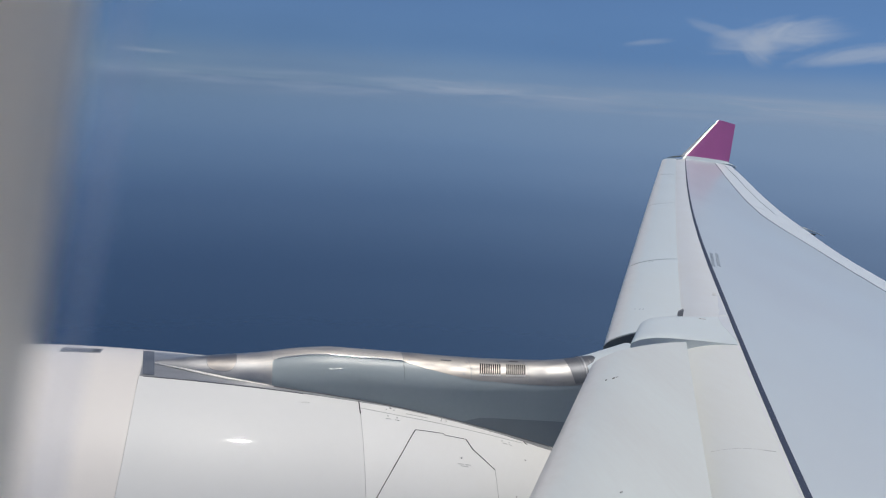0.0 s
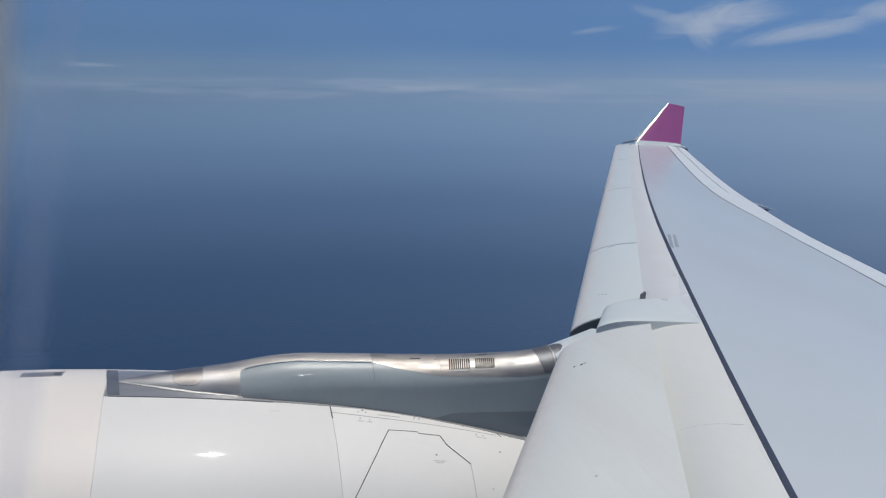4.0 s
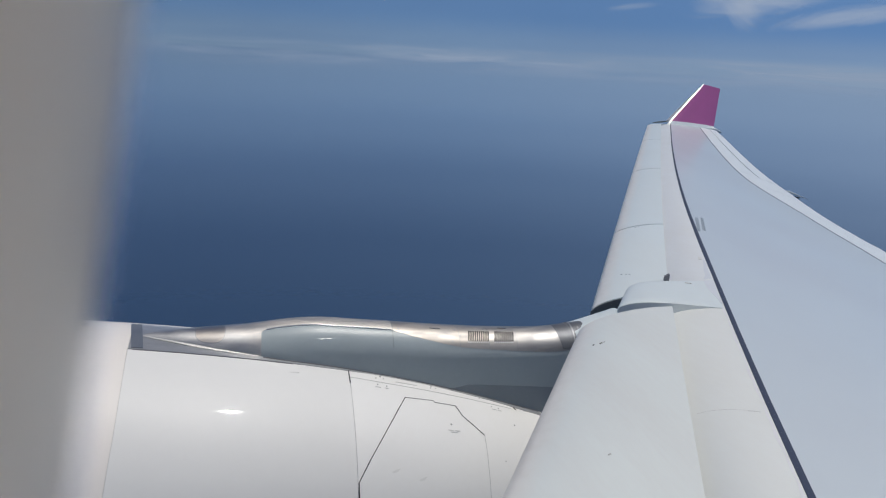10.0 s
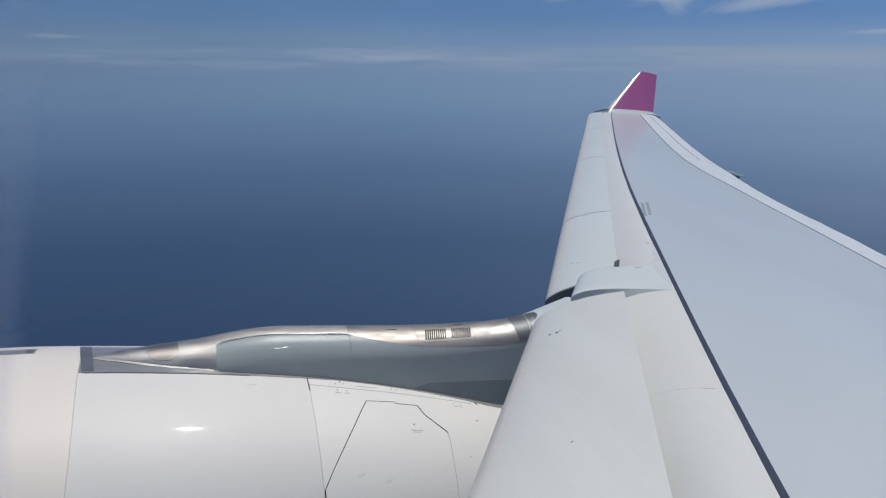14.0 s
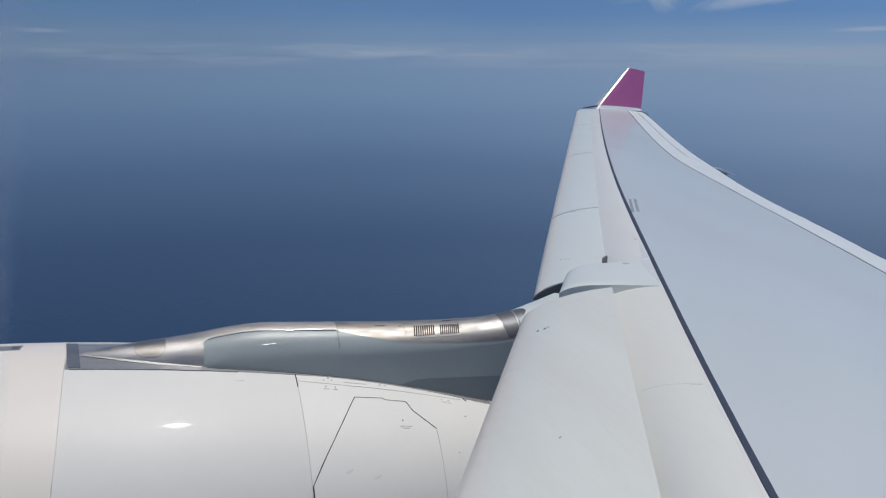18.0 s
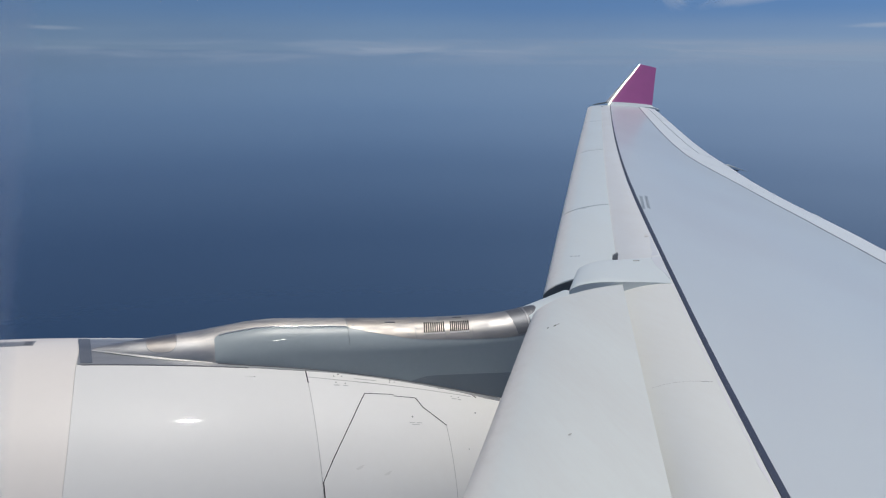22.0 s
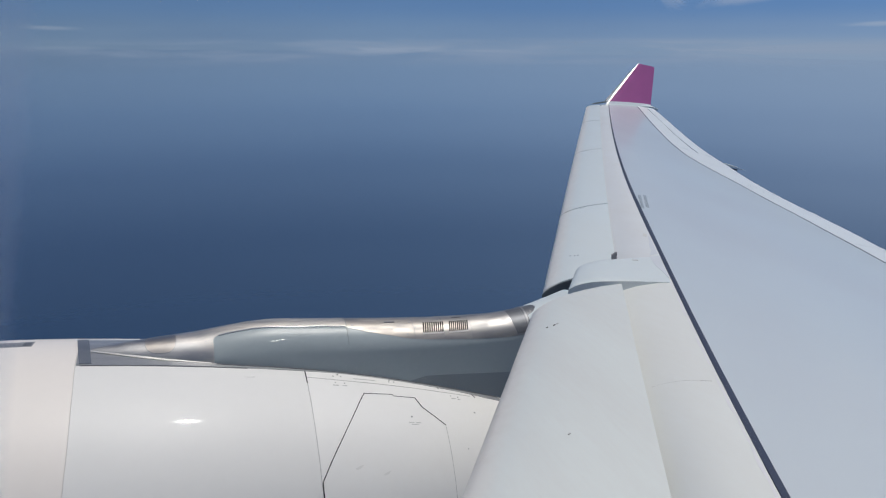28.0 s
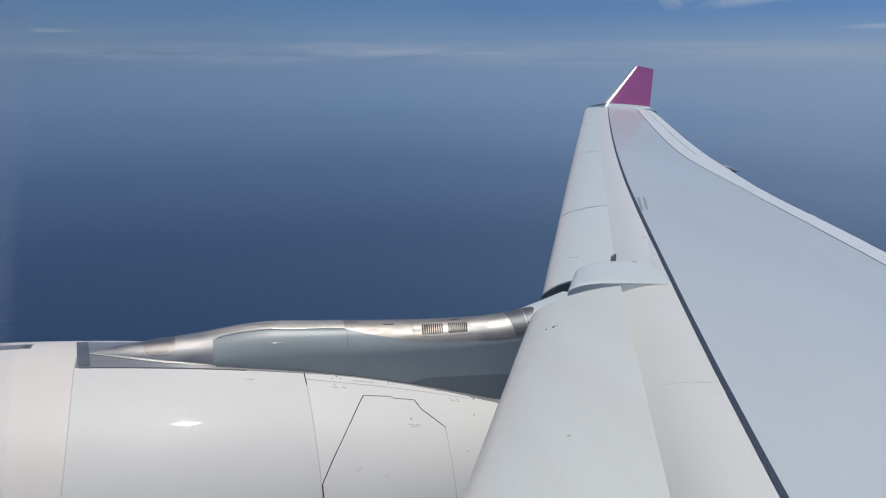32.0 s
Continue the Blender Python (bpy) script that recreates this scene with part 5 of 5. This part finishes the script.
for x in spread(1.75, 2.95, 12):
    zt = float(np.interp(x, (1.75, 1.98, 2.76, 3.0), (-3.13, -3.085, -3.15, -3.17)))
    zb = cowl(min(x, 2.7), 80)[2] - 0.1
    y = ENG_Y - half_w(x)
    rows.append([(x, y - 0.002, max(zt, zb + 0.01)), (x, y - 0.004, zb), (x, y + 0.02, zb), (x, y + 0.02, max(zt, zb + 0.01))])
at(loft("lower_panel", rows, PYLON_LOW, pylon, "darker blue grey lower pylon panel"))

# dark seam where the pylon meets the plate
seam = [(x, math.degrees(math.acos((half_w(x) + 0.012) / float(np.polyval(R_FIT, x)))) + 0.1) for x in spread(0.10, 2.68, 30)]
ribbon("foot_seam", seam, 0.009, DARKPLATE, pylon, cowl, 0.010, "dark sealed seam along the pylon foot")

# louvres in the top fairing: dark strips, with white lips that paint the glints
for g0, g1 in ((1.943, 2.152), (2.200, 2.395)):
    for i in range(10):
        x = g0 + (g1 - g0) * (i + 0.5) / 10
        lv = ribbon("louvre", ((x, 41), (x + 0.022, 70)), 0.0125, LINE, top_fairing, pylon_pt, 0.006)
        ribbon("louvre_glint_lip", ((x - 0.002, 37), (x, 41)), 0.011, COWL, top_fairing, pylon_pt, 0.009)
# fairing joints, fasteners and small openings
for x in (1.245, 1.87, 2.155, 2.43):
    ribbon("joint", ((x, cap_edge(x) if x > 1.3 else 20), (x, 110)), 0.004, PYLON_LOW if x < 1.3 else STEEL, pylon, pylon_pt, 0.005)
ribbon("slot", ((1.60, 74), (1.70, 74)), 0.012, DARKPLATE, top_fairing, pylon_pt, 0.007)
ribbon("slot", ((2.27, 86), (2.36, 86)), 0.012, DARKPLATE, top_fairing, pylon_pt, 0.007)
for x, d in ((1.30, 66), (1.84, 72), (1.66, 55), (1.88, 55), (1.80, 40), (1.98, 38), (2.12, 78), (2.4, 76)):
    ribbon("fastener", ((x - 0.008, d), (x + 0.008, d)), 0.016, STEEL, top_fairing, pylon_pt, 0.006)
# oval hatch on the nose fairing
def hatch_pt(a, k=1.0):
    c, s = math.cos(a), math.sin(a)
    return (-0.345 + k * 0.125 * math.copysign(abs(c) ** 0.7, c), 70 + k * 34 * math.copysign(abs(s) ** 0.7, s))


ring = [2 * math.pi * i / 32 for i in range(32)]
hatch = [hatch_pt(a) for a in ring] + [hatch_pt(0)]
lid = [[pylon_pt(*hatch_pt(a, k), 0.0042) for a in ring] for k in (0.02, 0.25, 0.5, 0.75, 1.0)] + [[pylon_pt(*hatch_pt(a), 0.001) for a in ring]]
at(loft("hatch", lid, HATCH_METAL, nose_fairing, "oval bare metal hatch", caps=False))
ribbon("hatch_edge", hatch, 0.004, STEEL, nose_fairing, pylon_pt, 0.0048, "seam of an oval hatch")
for i in range(3):
    for j in range(3):
        ribbon("fastener", ((0.02 + 0.022 * i, 42 + 6 * j), (0.027 + 0.022 * i, 42 + 6 * j)), 0.0055, STENCIL, nose_fairing, pylon_pt, 0.0045)

# white apron between pylon and wing
def apron_z(x):
    return -2.632 + 0.2 * (x - 2.9) + 0.035 * max(0.0, (x - 3.02) / 0.5) ** 1.2


rows = []
for i, x in enumerate(spread(3.02, 3.53, 8)):
    t = 0.65 * i / 7
    zc = apron_z(x)
    rows.append([(x, ENG_Y - (0.27 + 0.08 * t) * math.cos(radians(a)), zc - 0.2 + 0.2 * math.sin(radians(a))) for a in spread(0, 180, 15)])
at(loft("apron", rows, SLAT, pylon, "white apron between pylon and wing"))

ribbon("collar", [(3.0, a) for a in spread(30, 150, 13)], 0.014, STEEL, pylon, pylon_pt, 0.009, "riveted collar at the end of the cap")
for a in spread(40, 110, 10):
    ribbon("fastener", ((2.965, a), (2.973, a)), 0.008, LATCH, pylon, pylon_pt, 0.008)
for i in range(7):
    t = i / 6
    x = 3.06 + 0.40 * t
    z = apron_z(x)
    for a in (72, 58):
        rr = 0.017
        c = (x + 0.02 * (a == 58), ENG_Y - (0.274 + 0.102 * (x - 3.02)) * math.cos(radians(a)), z - 0.2 + 0.2 * math.sin(radians(a)) + 0.005)
        v = [(c[0] + rr * 0.6 * math.cos(k), c[1] + rr * math.sin(k), c[2] + rr * math.sin(k) * 0.6) for k in [2 * math.pi * q / 8 for q in range(8)]]
        if (i + (a == 58)) % 3 == 0:
            at(mesh_object("fastener", v + [(p[0], p[1], p[2] - 0.01) for p in v], [tuple(range(8)), tuple(range(15, 7, -1))] + [(q, (q + 1) % 8, 8 + (q + 1) % 8, 8 + q) for q in range(8)], LATCH, pylon, smooth=False))
